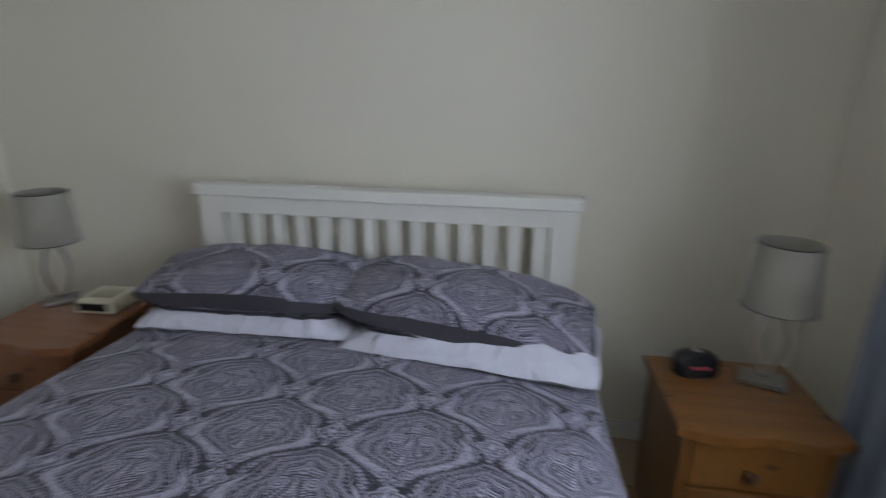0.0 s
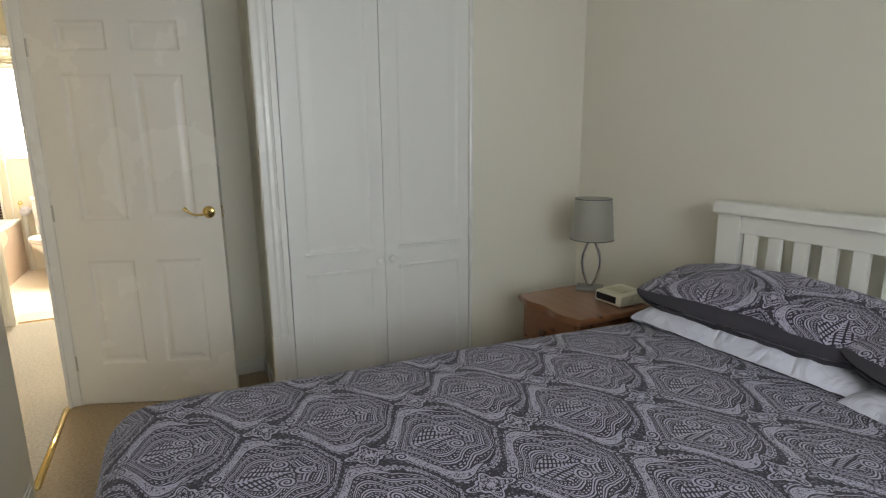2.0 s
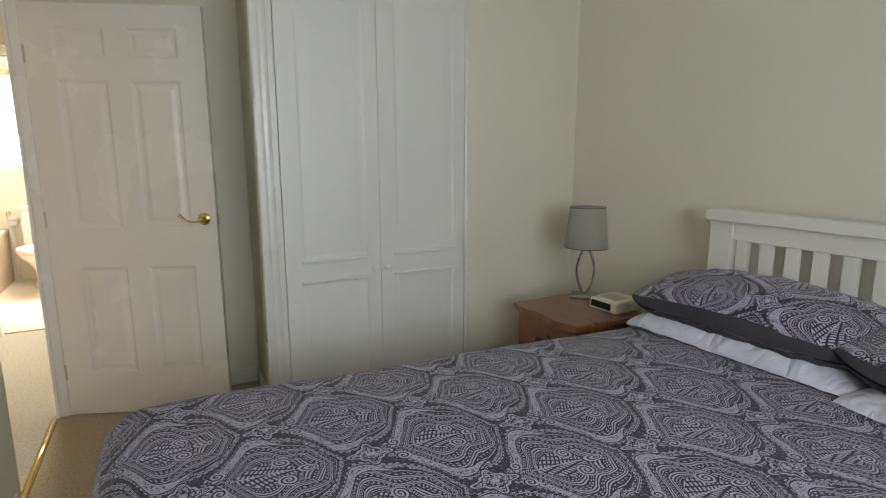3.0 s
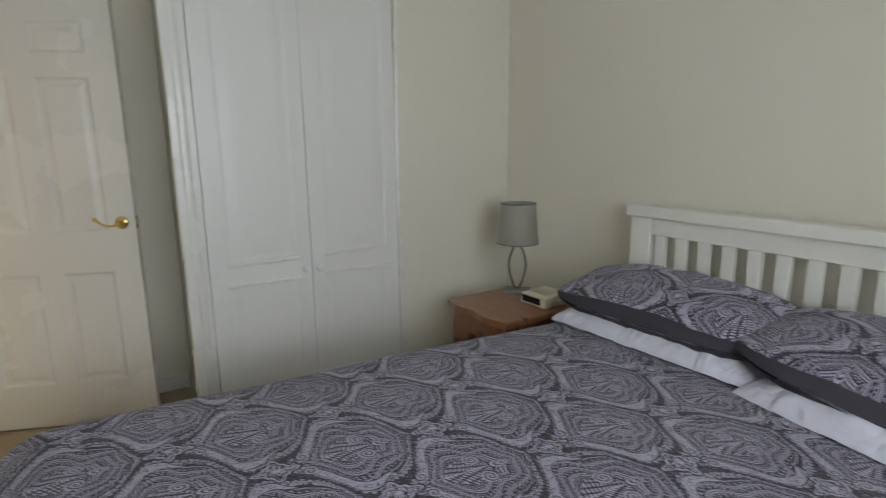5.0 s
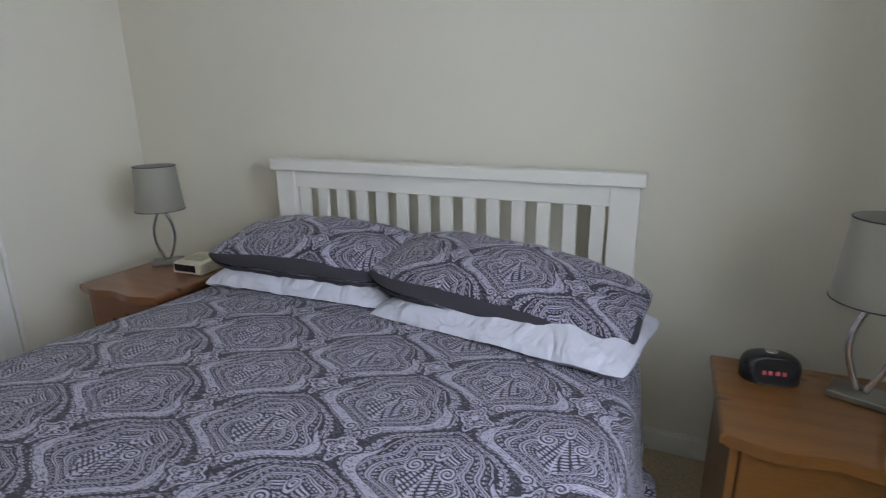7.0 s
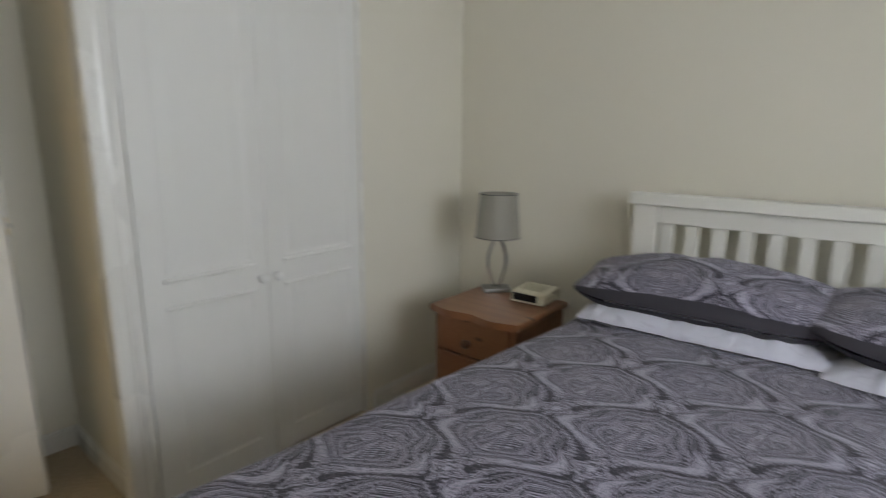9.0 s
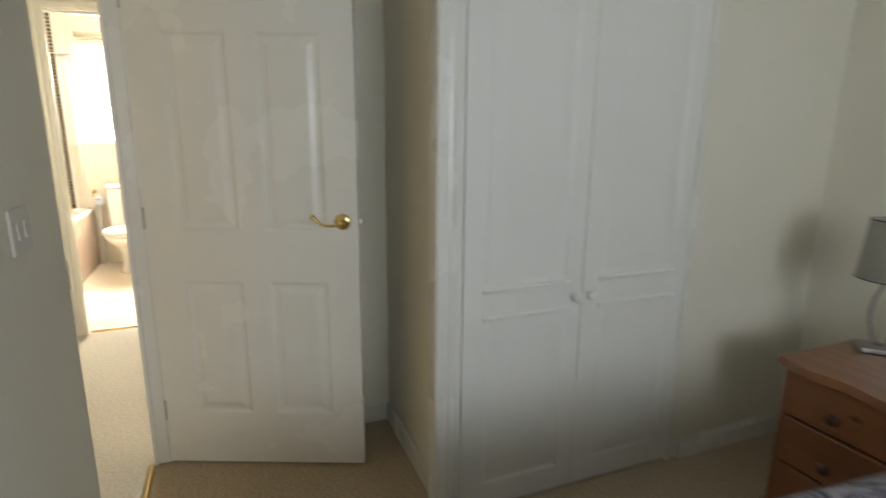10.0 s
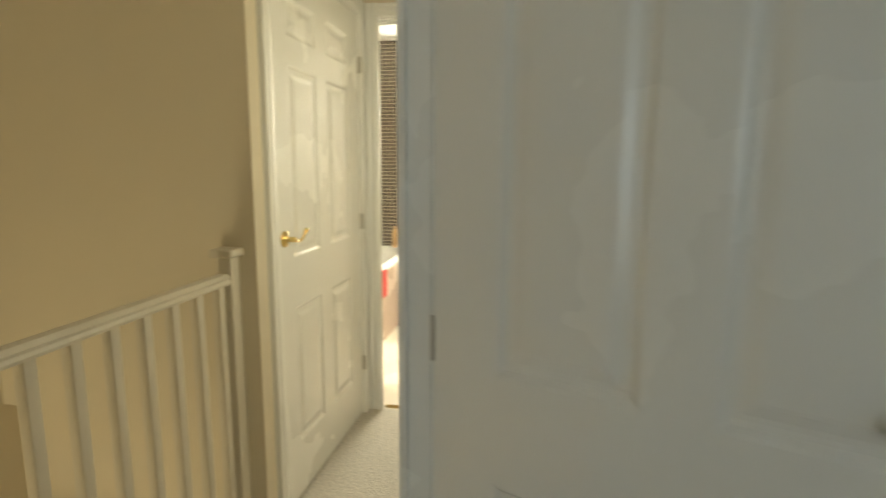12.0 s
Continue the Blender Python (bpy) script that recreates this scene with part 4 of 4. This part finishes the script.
# ---- small things in the bedroom ----
def radio_alarm():
    """A cream flip-style clock radio with a dark sloping front."""
    ob = empty("clock_radio", 0.672, -0.192, 0.6062, 2)
    bm = bmesh.new()
    extruded(bm, [(-0.085, 0.004), (-0.080, 0.0), (0.080, 0.0), (0.085, 0.004), (0.080, 0.050), (0.074, 0.054), (-0.074, 0.048), (-0.078, 0.044)], "x", -0.078, 0.078)
    bmesh.ops.bevel(bm, geom=bm.edges[:], offset=0.003, segments=2, profile=0.5, affect="EDGES")
    part("case", bm, CREAM, ob)
    part("display", box(-0.066, 0.050, -0.0865, -0.0835, 0.011, 0.042, bevel=0.001), BLACK, ob, "dark clock display window")
    for i in range(9):
        y = -0.04 + i * 0.011
        part("speaker_slot", box(-0.055, 0.045, y, y + 0.004, 0.0495, 0.0535), surface_grille, ob)
    for x in (0.056, 0.066):
        bm = bmesh.new()
        lathe(bm, [(0.008, 0), (0.008, 0.008), (0.006, 0.010)], Matrix.Translation((0.0785, -0.03 + 4 * (x - 0.056), 0.028)) @ Matrix.Rotation(math.pi / 2, 4, "Y"), 14)
        part("knob", bm, CREAM, ob, "ribbed tuning knob")
    return tagged(ob, "cream plastic clock radio with a dark display on the cabinet", "clock radio")


surface_grille = surface("cream_grille", (0.58, 0.54, 0.40), 0.5, vary=0.08)
radio_alarm()


def glow(name, color, strength):
    m, t, b = nodes_of(name)
    b.inputs["Base Color"].default_value = (*color, 1)
    b.inputs["Emission Color"].default_value = (*color, 1)
    b.inputs["Emission Strength"].default_value = strength
    return m


RED_LED = glow("red_led_digits", (0.45, 0.06, 0.08), 0.12)


def alarm_clock():
    """A rounded black alarm clock with red figures."""
    ob = empty("alarm_clock", 2.868, -0.352, 0.6062, 8)
    bm = bmesh.new()
    bmesh.ops.create_uvsphere(bm, u_segments=32, v_segments=16, radius=1.0)
    for v in bm.verts:
        p = v.co.copy()
        round_r = math.hypot(p.x, p.y)
        if p.z < 0 and round_r > 0.3:
            p.x, p.y = p.x / round_r, p.y / round_r
        x = math.copysign(abs(p.x) ** 0.8, p.x) * 0.071
        y = math.copysign(abs(p.y) ** 0.8, p.y) * 0.050
        z = math.copysign(abs(p.z) ** 0.75, p.z) * 0.040 + 0.034
        if y < 0:
            y = max(y, -0.040 + 0.25 * (z - 0.02))
        v.co = (x, y, max(z, 0.0))
    part("case", bm, BLACK, ob, smooth=True)
    bm = bmesh.new()
    lathe(bm, [(0.016, 0.0), (0.015, 0.003), (0.010, 0.004)], Matrix.Translation((0.0, 0.006, 0.0715)), 20)
    part("snooze_button", bm, CHROME, ob, "grey oval snooze button", smooth=True)
    for x in (-0.030, 0.030):
        bm = bmesh.new()
        lathe(bm, [(0.005, 0.0), (0.004, 0.003)], Matrix.Translation((x, 0.004, 0.0685)), 12)
        part("button", bm, CHROME, ob, "small grey button")
    tilt = pose(0, -0.0385, 0.031, -14, 0, 0)
    for n in range(4):
        x = -0.0235 + n * 0.0145 + (0.003 if n > 1 else 0)
        bm = box(x - 0.0045, x + 0.0045, -0.0015, 0.0005, -0.005, 0.005)
        bmesh.ops.transform(bm, matrix=tilt, verts=bm.verts[:])
        part("figure", bm, RED_LED, ob, "dim red figure")
    return tagged(ob, "rounded black alarm clock with red figures on the cabinet", "alarm clock")


alarm_clock()


SWITCH_PLASTIC = surface("switch_plastic", (0.66, 0.63, 0.56), 0.35, vary=0.02, bump=0.0)


def light_switch(x, z):
    ob = empty("light_switch", x, S2, z)
    part("plate", box(-0.050, 0.050, 0.0, 0.006, -0.043, 0.043, bevel=0.0025), SWITCH_PLASTIC, ob)
    for s in (-0.018, 0.018):
        bm = bmesh.new()
        extruded(bm, [(0.0055, -0.015), (0.010, -0.015), (0.0075, 0.015), (0.0055, 0.015)], "x", s - 0.008, s + 0.008)
        part("rocker", bm, SWITCH_PLASTIC, ob, "white rocker")
    for s in (-0.0355, 0.0355):
        bm = bmesh.new()
        lathe(bm, [(0.0035, 0), (0.003, 0.0015)], Matrix.Translation((s, 0.0058, 0.0)) @ Matrix.Rotation(-math.pi / 2, 4, "X"), 12)
        part("screw", bm, STEEL, ob, "steel fixing screw")
    return tagged(ob, "white plastic double light switch on the wall by the door", "light switch")


light_switch(0.285, 1.145)
bm = box(DX1 - 0.0012, DX1 + 0.004, -2.625, -2.5835, 0.955, 1.025, bevel=0.0004)
structure(part("strike_plate", bm, STEEL), "dull metal strike plate let into the door lining", "strike plate")


# ---- curtain at the bedroom window ----
def curtain(y0, y1, x, z0, z1):
    bm = bmesh.new()
    n, k = 90, 14
    rows = []
    for j in range(k + 1):
        v = j / k
        row = []
        for i in range(n + 1):
            u = i / n
            fold = 0.034 * math.sin(u * 2 * math.pi * 7 + 0.5 * math.sin(v * 3)) * (0.75 + 0.25 * v)
            row.append(bm.verts.new((x + fold + 0.006 * noise.noise(Vector((u * 8, v * 4, 0))), y0 + (y1 - y0) * u, z1 + (z0 - z1) * v)))
        rows.append(row)
    for a, b2 in zip(rows, rows[1:]):
        for i in range(n):
            bm.faces.new((a[i], a[i + 1], b2[i + 1], b2[i]))
    ob = part("curtain", bm, CURTAIN, smooth=True)
    s = ob.modifiers.new("thickness", "SOLIDIFY")
    s.thickness = 0.003
    return tagged(ob, "grey-blue lined curtain drawn back beside the bedroom window", "curtain", group="bedroom curtains")


CURTAIN = surface("curtain_cloth", (0.30, 0.33, 0.40), 0.9, fine=300, broad=5, vary=0.08, bump=0.2, depth=0.001)
curtain(-1.08, -0.40, 3.32, 0.10, 2.14)
rail = tube(bmesh.new(), [(3.345, -2.5, 2.155), (3.345, -0.5, 2.155)], 0.012, 12)
rail_ob = tagged(empty("curtain_rail", 3.345, -1.5, 2.155), "white curtain rail above the bedroom window", "curtain rail")
in_place(part("rail", rail, WHITE_PLASTIC), rail_ob)
for y in (-2.4, -1.5, -0.6):
    in_place(part("bracket", box(3.345, 3.42, y - 0.008, y + 0.008, 2.150, 2.160), WHITE_PLASTIC), rail_ob)


# ---- landing: balustrade ----
RAIL_PAINT = surface("balustrade_paint", (0.70, 0.64, 0.52), 0.4, vary=0.03)
balustrade = tagged(empty("balustrade", -0.5, -3.30, 0), "cream painted landing balustrade over the stairs", "balustrade")
bm = bmesh.new()
extruded(bm, [(-3.342, 0.930), (-3.298, 0.930), (-3.295, 0.938), (-3.299, 0.946), (-3.296, 0.954), (-3.306, 0.964), (-3.334, 0.964), (-3.344, 0.954), (-3.341, 0.946), (-3.345, 0.938)], "x", -1.322, 1.295)
in_place(part("handrail", bm, RAIL_PAINT), balustrade)
in_place(part("base_rail", box(-1.322, 1.295, -3.343, -3.297, 0.0, 0.03, bevel=0.004), RAIL_PAINT), balustrade)
x = -1.288
while x < 1.25:
    in_place(part("baluster", box(x - 0.014, x + 0.014, -3.334, -3.306, 0.0302, 0.9298, bevel=0.002), RAIL_PAINT), balustrade)
    x += 0.1055
newel = tagged(empty("newel_post", -1.343, -3.320, 0), "cream painted square newel post with a flat cap", "newel post")
in_place(part("post", box(-1.3745, -1.3225, -3.346, -3.294, -0.20, 1.015, bevel=0.004), RAIL_PAINT), newel)
in_place(part("cap", box(-1.388, -1.306, -3.361, -3.279, 1.0152, 1.043, bevel=0.008, segments=3), RAIL_PAINT), newel)
# stairs going down beside the balustrade
for i in range(12):
    z = -0.2 - 0.195 * i
    structure(part("stair_step", box(-1.375 + 0.22 * i, -1.375 + 0.22 * (i + 1) + 0.02, -4.3, -3.402, z - 0.195, z, bevel=0.01), LANDING_CARPET), "beige carpeted stair tread", "stair")

# ---- bathroom ----
def bathtub():
    ob = empty("bathtub", -3.6, -3.86, 0)
    x0, x1, y0, y1, z = -4.595, -2.60, -4.245, -3.475, 0.56
    bm = bmesh.new()
    outer = [(x0, y0), (x1, y0), (x1, y1), (x0, y1)]
    def ring(ins, zz, rad=0.16):
        pts = []
        ax0, ax1, ay0, ay1 = x0 + ins, x1 - ins, y0 + ins, y1 - ins
        rr = max(0.004, rad)
        for cx, cy, a0 in ((ax1 - rr, ay1 - rr, 0), (ax0 + rr, ay1 - rr, 90), (ax0 + rr, ay0 + rr, 180), (ax1 - rr, ay0 + rr, 270)):
            for k in range(7):
                a = radians(a0 + 15 * k)
                pts.append(bm.verts.new((cx + rr * math.cos(a), cy + rr * math.sin(a), zz)))
        return pts
    rings = [ring(0.0, z - 0.035, 0.01), ring(0.0, z - 0.006, 0.01), ring(0.006, z, 0.012), ring(0.055, z, 0.10), ring(0.068, z - 0.012, 0.10), ring(0.10, z - 0.20, 0.12), ring(0.14, z - 0.40, 0.14)]
    for a, b2 in zip(rings, rings[1:]):
        for i in range(len(a)):
            bm.faces.new((a[i], a[(i + 1) % len(a)], b2[(i + 1) % len(a)], b2[i]))
    bm.faces.new(rings[-1])
    in_place(part("tub", bm, PORCELAIN, smooth=True), ob)
    in_place(part("bath_panel", box(x0, x1, y1 - 0.022, y1 - 0.004, 0.0, z - 0.036, bevel=0.002), BATH_TILE, None, "pinkish beige bath panel"), ob)
    return tagged(ob, "white bath with a beige panel along the bathroom wall", "bath")


BATH_TILE = surface("bath_panel_beige", (0.66, 0.52, 0.42), 0.25, fine=20, vary=0.05)
bathtub()

# dark mosaic over the bath
MOSAIC, mt, mb = nodes_of("dark_mosaic")
sepm = mt.nodes.new("ShaderNodeSeparateXYZ")
mt.links.new(mapped(mt), sepm.inputs[0])
comb = mt.nodes.new("ShaderNodeCombineXYZ")
mt.links.new(sepm.outputs[1], comb.inputs[0])
mt.links.new(sepm.outputs[2], comb.inputs[1])
bk = mt.nodes.new("ShaderNodeTexBrick")
bk.offset = 0.0
for key, value in (("Scale", 1.0), ("Brick Width", 0.032), ("Row Height", 0.032), ("Mortar Size", 0.0035), ("Mortar Smooth", 0.1)):
    bk.inputs[key].default_value = value
bk.inputs["Color1"].default_value = (0.022, 0.014, 0.010, 1)
bk.inputs["Color2"].default_value = (0.055, 0.038, 0.024, 1)
bk.inputs["Mortar"].default_value = (0.42, 0.36, 0.28, 1)
mt.links.new(comb.outputs[0], bk.inputs[0])
mt.links.new(bk.outputs[0], mb.inputs["Base Color"])
mb.inputs["Roughness"].default_value = 0.25
bumped(mt, mb, bk.outputs[1], -0.4, 0.002)
slab("trim_mosaic", MOSAIC, "dark brown mosaic tiling above the bath", "mosaic tiles", (-4.599, -4.590, -4.249, -3.615, 0.562, H - 0.002))
slab("trim_mosaic_side", MOSAIC, "dark brown mosaic tiling along the bath", "mosaic tiles", (-4.589, -2.545, -4.2495, -4.241, 0.562, H - 0.002))

# bath screen, folded back against the wall
screen = tagged(empty("bath_screen", -4.57, -3.57, 0.565), "narrow white edged bath screen folded back on the bath", "bath screen")
FROST = surface("screen_edge", (0.82, 0.80, 0.74), 0.3, vary=0.02)
in_place(part("edge_strip", box(-4.588, -4.550, -3.610, -3.592, 0.5605, 1.98, bevel=0.004), FROST), screen)
in_place(part("panel", box(-4.582, -4.560, -3.5915, -3.530, 1.16, 1.96, bevel=0.004), FROST), screen)
in_place(part("edge_strip", box(-4.585, -4.560, -3.529, -3.518, 0.5605, 1.97, bevel=0.003), FROST), screen)
in_place(part("top_bar", box(-4.590, -4.540, -3.640, -3.500, 1.9805, 1.992, bevel=0.002), CHROME), screen)

# bottle on the bath's rim, cloth over its edge
bm = bmesh.new()
lathe(bm, [(0.026, 0.0), (0.028, 0.01), (0.028, 0.14), (0.018, 0.165), (0.011, 0.17), (0.011, 0.195)], Matrix.Translation((-4.50, -3.66, 0.561)), 20)
tagged(part("shampoo_bottle", bm, surface("amber_plastic", (0.50, 0.33, 0.16), 0.35), smooth=True), "amber plastic bottle standing on the bath rim", "bottle")
bm = bmesh.new()
RED_CLOTH = surface("red_check_cloth", (0.55, 0.05, 0.04), 0.9, fine=90, vary=0.35)
add_box(bm, -3.58, -3.46, -3.4735, -3.462, 0.34, 0.545, bevel=0.003)
tagged(part("hand_towel", bm, RED_CLOTH), "small red patterned cloth hanging against the bath panel", "cloth")


def toilet():
    """A close-coupled toilet, its bowl pointing away from the wall."""
    ob = empty("toilet", -4.27, -3.125, 0)

    def oval(bm, ring, cx, cy, rx, ry, z, n=28):
        out = []
        for i in range(n):
            a = 2 * math.pi * i / n
            y = math.sin(a)
            out.append(bm.verts.new((cx + rx * math.cos(a), cy + ry * y * (1.0 if y < 0 else 0.8), z)))
        ring.append(out)

    def skin(bm, rings):
        for a, b2 in zip(rings, rings[1:]):
            for i in range(len(a)):
                bm.faces.new((a[i], a[(i + 1) % len(a)], b2[(i + 1) % len(a)], b2[i]))
        bm.faces.new(rings[0])
        bm.faces.new(rings[-1])
        return bm
    bm, rings = bmesh.new(), []
    for z, rx, ry, cy in ((0.0, 0.11, 0.15, 0.04), (0.02, 0.11, 0.15, 0.04), (0.10, 0.085, 0.12, 0.05), (0.20, 0.095, 0.14, 0.03), (0.28, 0.14, 0.20, -0.01), (0.34, 0.184, 0.260, -0.055), (0.385, 0.192, 0.270, -0.06)):
        oval(bm, rings, 0, cy - 0.13, rx, ry, z)
    part("bowl", skin(bm, rings), PORCELAIN, ob, smooth=True)
    bm, rings = bmesh.new(), []
    for z, g in ((0.386, 0.0), (0.392, 0.006), (0.402, 0.006), (0.406, 0.0)):
        oval(bm, rings, 0, -0.195, 0.196 + g, 0.275 + g, z)
    part("seat", skin(bm, rings), WHITE_PLASTIC, ob, "white plastic seat", smooth=True)
    bm, rings = bmesh.new(), []
    for z, g in ((0.4065, 0.0), (0.412, 0.005), (0.424, 0.0), (0.430, -0.03)):
        oval(bm, rings, 0, -0.195, 0.196 + g, 0.275 + g, z)
    part("lid", skin(bm, rings), WHITE_PLASTIC, ob, "closed white lid", smooth=True)
    part("cistern", box(-0.19, 0.19, 0.08, 0.27, 0.40, 0.765, bevel=0.02, segments=3), PORCELAIN, ob)
    part("cistern_lid", box(-0.20, 0.20, 0.07, 0.275, 0.7655, 0.80, bevel=0.010, segments=3), PORCELAIN, ob)
    bm = bmesh.new()
    lathe(bm, [(0.022, 0), (0.022, 0.006), (0.018, 0.010)], Matrix.Translation((0, 0.17, 0.80)), 18)
    part("flush_button", bm, CHROME, ob, "chrome flush button")
    part("back_support", box(-0.10, 0.10, 0.03, 0.20, 0.0, 0.3995, bevel=0.02), PORCELAIN, ob)
    ob.rotation_euler[2] = math.pi / 2
    return tagged(ob, "white close-coupled toilet with its lid down", "toilet")


toilet()
# waste pipe and paper holder on the far wall
bm = tube(bmesh.new(), [(-4.56, -3.43, 0.0), (-4.56, -3.43, 0.60)], 0.022, 14)
tagged(part("waste_pipe", bm, WHITE_PLASTIC, smooth=True), "white plastic upright pipe against the bathroom wall", "pipe")
holder = tagged(empty("toilet_roll_holder", -4.6, -3.41, 0.70), "brass toilet roll holder on the bathroom wall", "toilet roll holder")
bm = bmesh.new()
lathe(bm, [(0.022, 0), (0.020, 0.008), (0.008, 0.012), (0.008, 0.075)], Matrix.Translation((-4.60, -3.455, 0.72)) @ Matrix.Rotation(math.pi / 2, 4, "Y"), 16)
in_place(part("bracket", bm, BRASS, smooth=True), holder)
in_place(part("bar", tube(bmesh.new(), [(-4.53, -3.455, 0.72), (-4.53, -3.455, 0.66), (-4.53, -3.405, 0.656), (-4.47, -3.405, 0.656)], 0.005, 10), BRASS, smooth=True), holder)
bm = bmesh.new()
lathe(bm, [(0.018, -0.045), (0.044, -0.045), (0.044, 0.045), (0.018, 0.045)], Matrix.Translation((-4.52, -3.405, 0.640)) @ Matrix.Rotation(math.pi / 2, 4, "Y"), 22)
tagged(part("toilet_roll", bm, LINEN, smooth=True), "white toilet roll on its holder", "toilet roll")

# bathroom window, blind and the light beyond
window_2 = structure(empty("window_2", -4.65, -3.045, 1.17), "white framed bathroom window in bright sun", "window")
for y0, y1, z0, z1 in ((-3.49, -2.66, 1.17, 1.215), (-3.49, -2.66, 2.085, 2.13), (-3.49, -3.445, 1.215, 2.085), (-2.705, -2.66, 1.215, 2.085)):
    in_place(part("window_frame", box(-4.69, -4.64, y0, y1, z0, z1, bevel=0.004), SATIN), window_2)
g = in_place(part("pane", box(-4.668, -4.662, -3.445, -2.705, 1.215, 2.085), GLASS), window_2)
g.visible_shadow = False
in_place(part("window_sill", box(-4.64, -4.585, -3.488, -2.662, 1.1705, 1.19, bevel=0.005), GLOSS), window_2)
blind = tagged(empty("roller_blind", -4.57, -3.05, 2.15), "cream roller blind rolled up over the bathroom window", "blind")
in_place(part("roll", tube(bmesh.new(), [(-4.565, -3.45, 2.165), (-4.565, -2.64, 2.165)], 0.024, 16), CREAM, smooth=True), blind)
in_place(part("bottom_bar", box(-4.572, -4.558, -3.43, -2.66, 2.10, 2.118, bevel=0.003), CREAM), blind)
for y in (-3.46, -2.64):
    in_place(part("bracket", box(-4.599, -4.54, y - 0.005, y + 0.005, 2.13, 2.20, bevel=0.002), WHITE_PLASTIC), blind)
structure(part("backdrop", box(-9.0, -8.9, -8.0, 3.0, -1.0, 3.6), glow("bright_sky", (1.0, 0.98, 0.92), 7.0)), "bright hazy sky outside the bathroom window", "sky")

# unseen opening at the foot of the stairs, added around the hall light
hall_opening = structure(empty("assumed_opening", 1.35, -3.835, -2.3), "white framed opening assumed out of view at the foot of the stairs", "window")
for y0, y1, z0, z1 in ((-4.22, -3.45, -2.3, -2.24), (-4.22, -3.45, -0.41, -0.35), (-4.22, -4.16, -2.24, -0.41), (-3.51, -3.45, -2.24, -0.41)):
    in_place(part("window_frame", box(1.345, 1.395, y0, y1, z0, z1, bevel=0.004), SATIN), hall_opening)

# unseen landing opening, added to hold the fill light
fill_opening = structure(empty("fill_opening", -1.55, -2.25, 0.96), "white framed opening added out of view to hold the landing fill light", "window")
for x0, x1, z0, z1 in ((-1.98, -1.12, 0.96, 1.0), (-1.98, -1.12, 2.0, 2.04), (-1.98, -1.94, 1.0, 2.0), (-1.16, -1.12, 1.0, 2.0)):
    in_place(part("window_frame", box(x0, x1, -2.245, -2.205, z0, z1, bevel=0.004), SATIN), fill_opening)
ceiling_lamp = tagged(empty("ceiling_light", -3.9, -3.1, H), "white round bathroom ceiling light, unlit", "ceiling light")
bm = bmesh.new()
lathe(bm, [(0.06, -0.05), (0.13, -0.035), (0.15, -0.012), (0.15, 0.0)], Matrix.Translation((-3.9, -3.1, H)), 28)
in_place(part("diffuser", bm, WHITE_PLASTIC, smooth=True), ceiling_lamp)
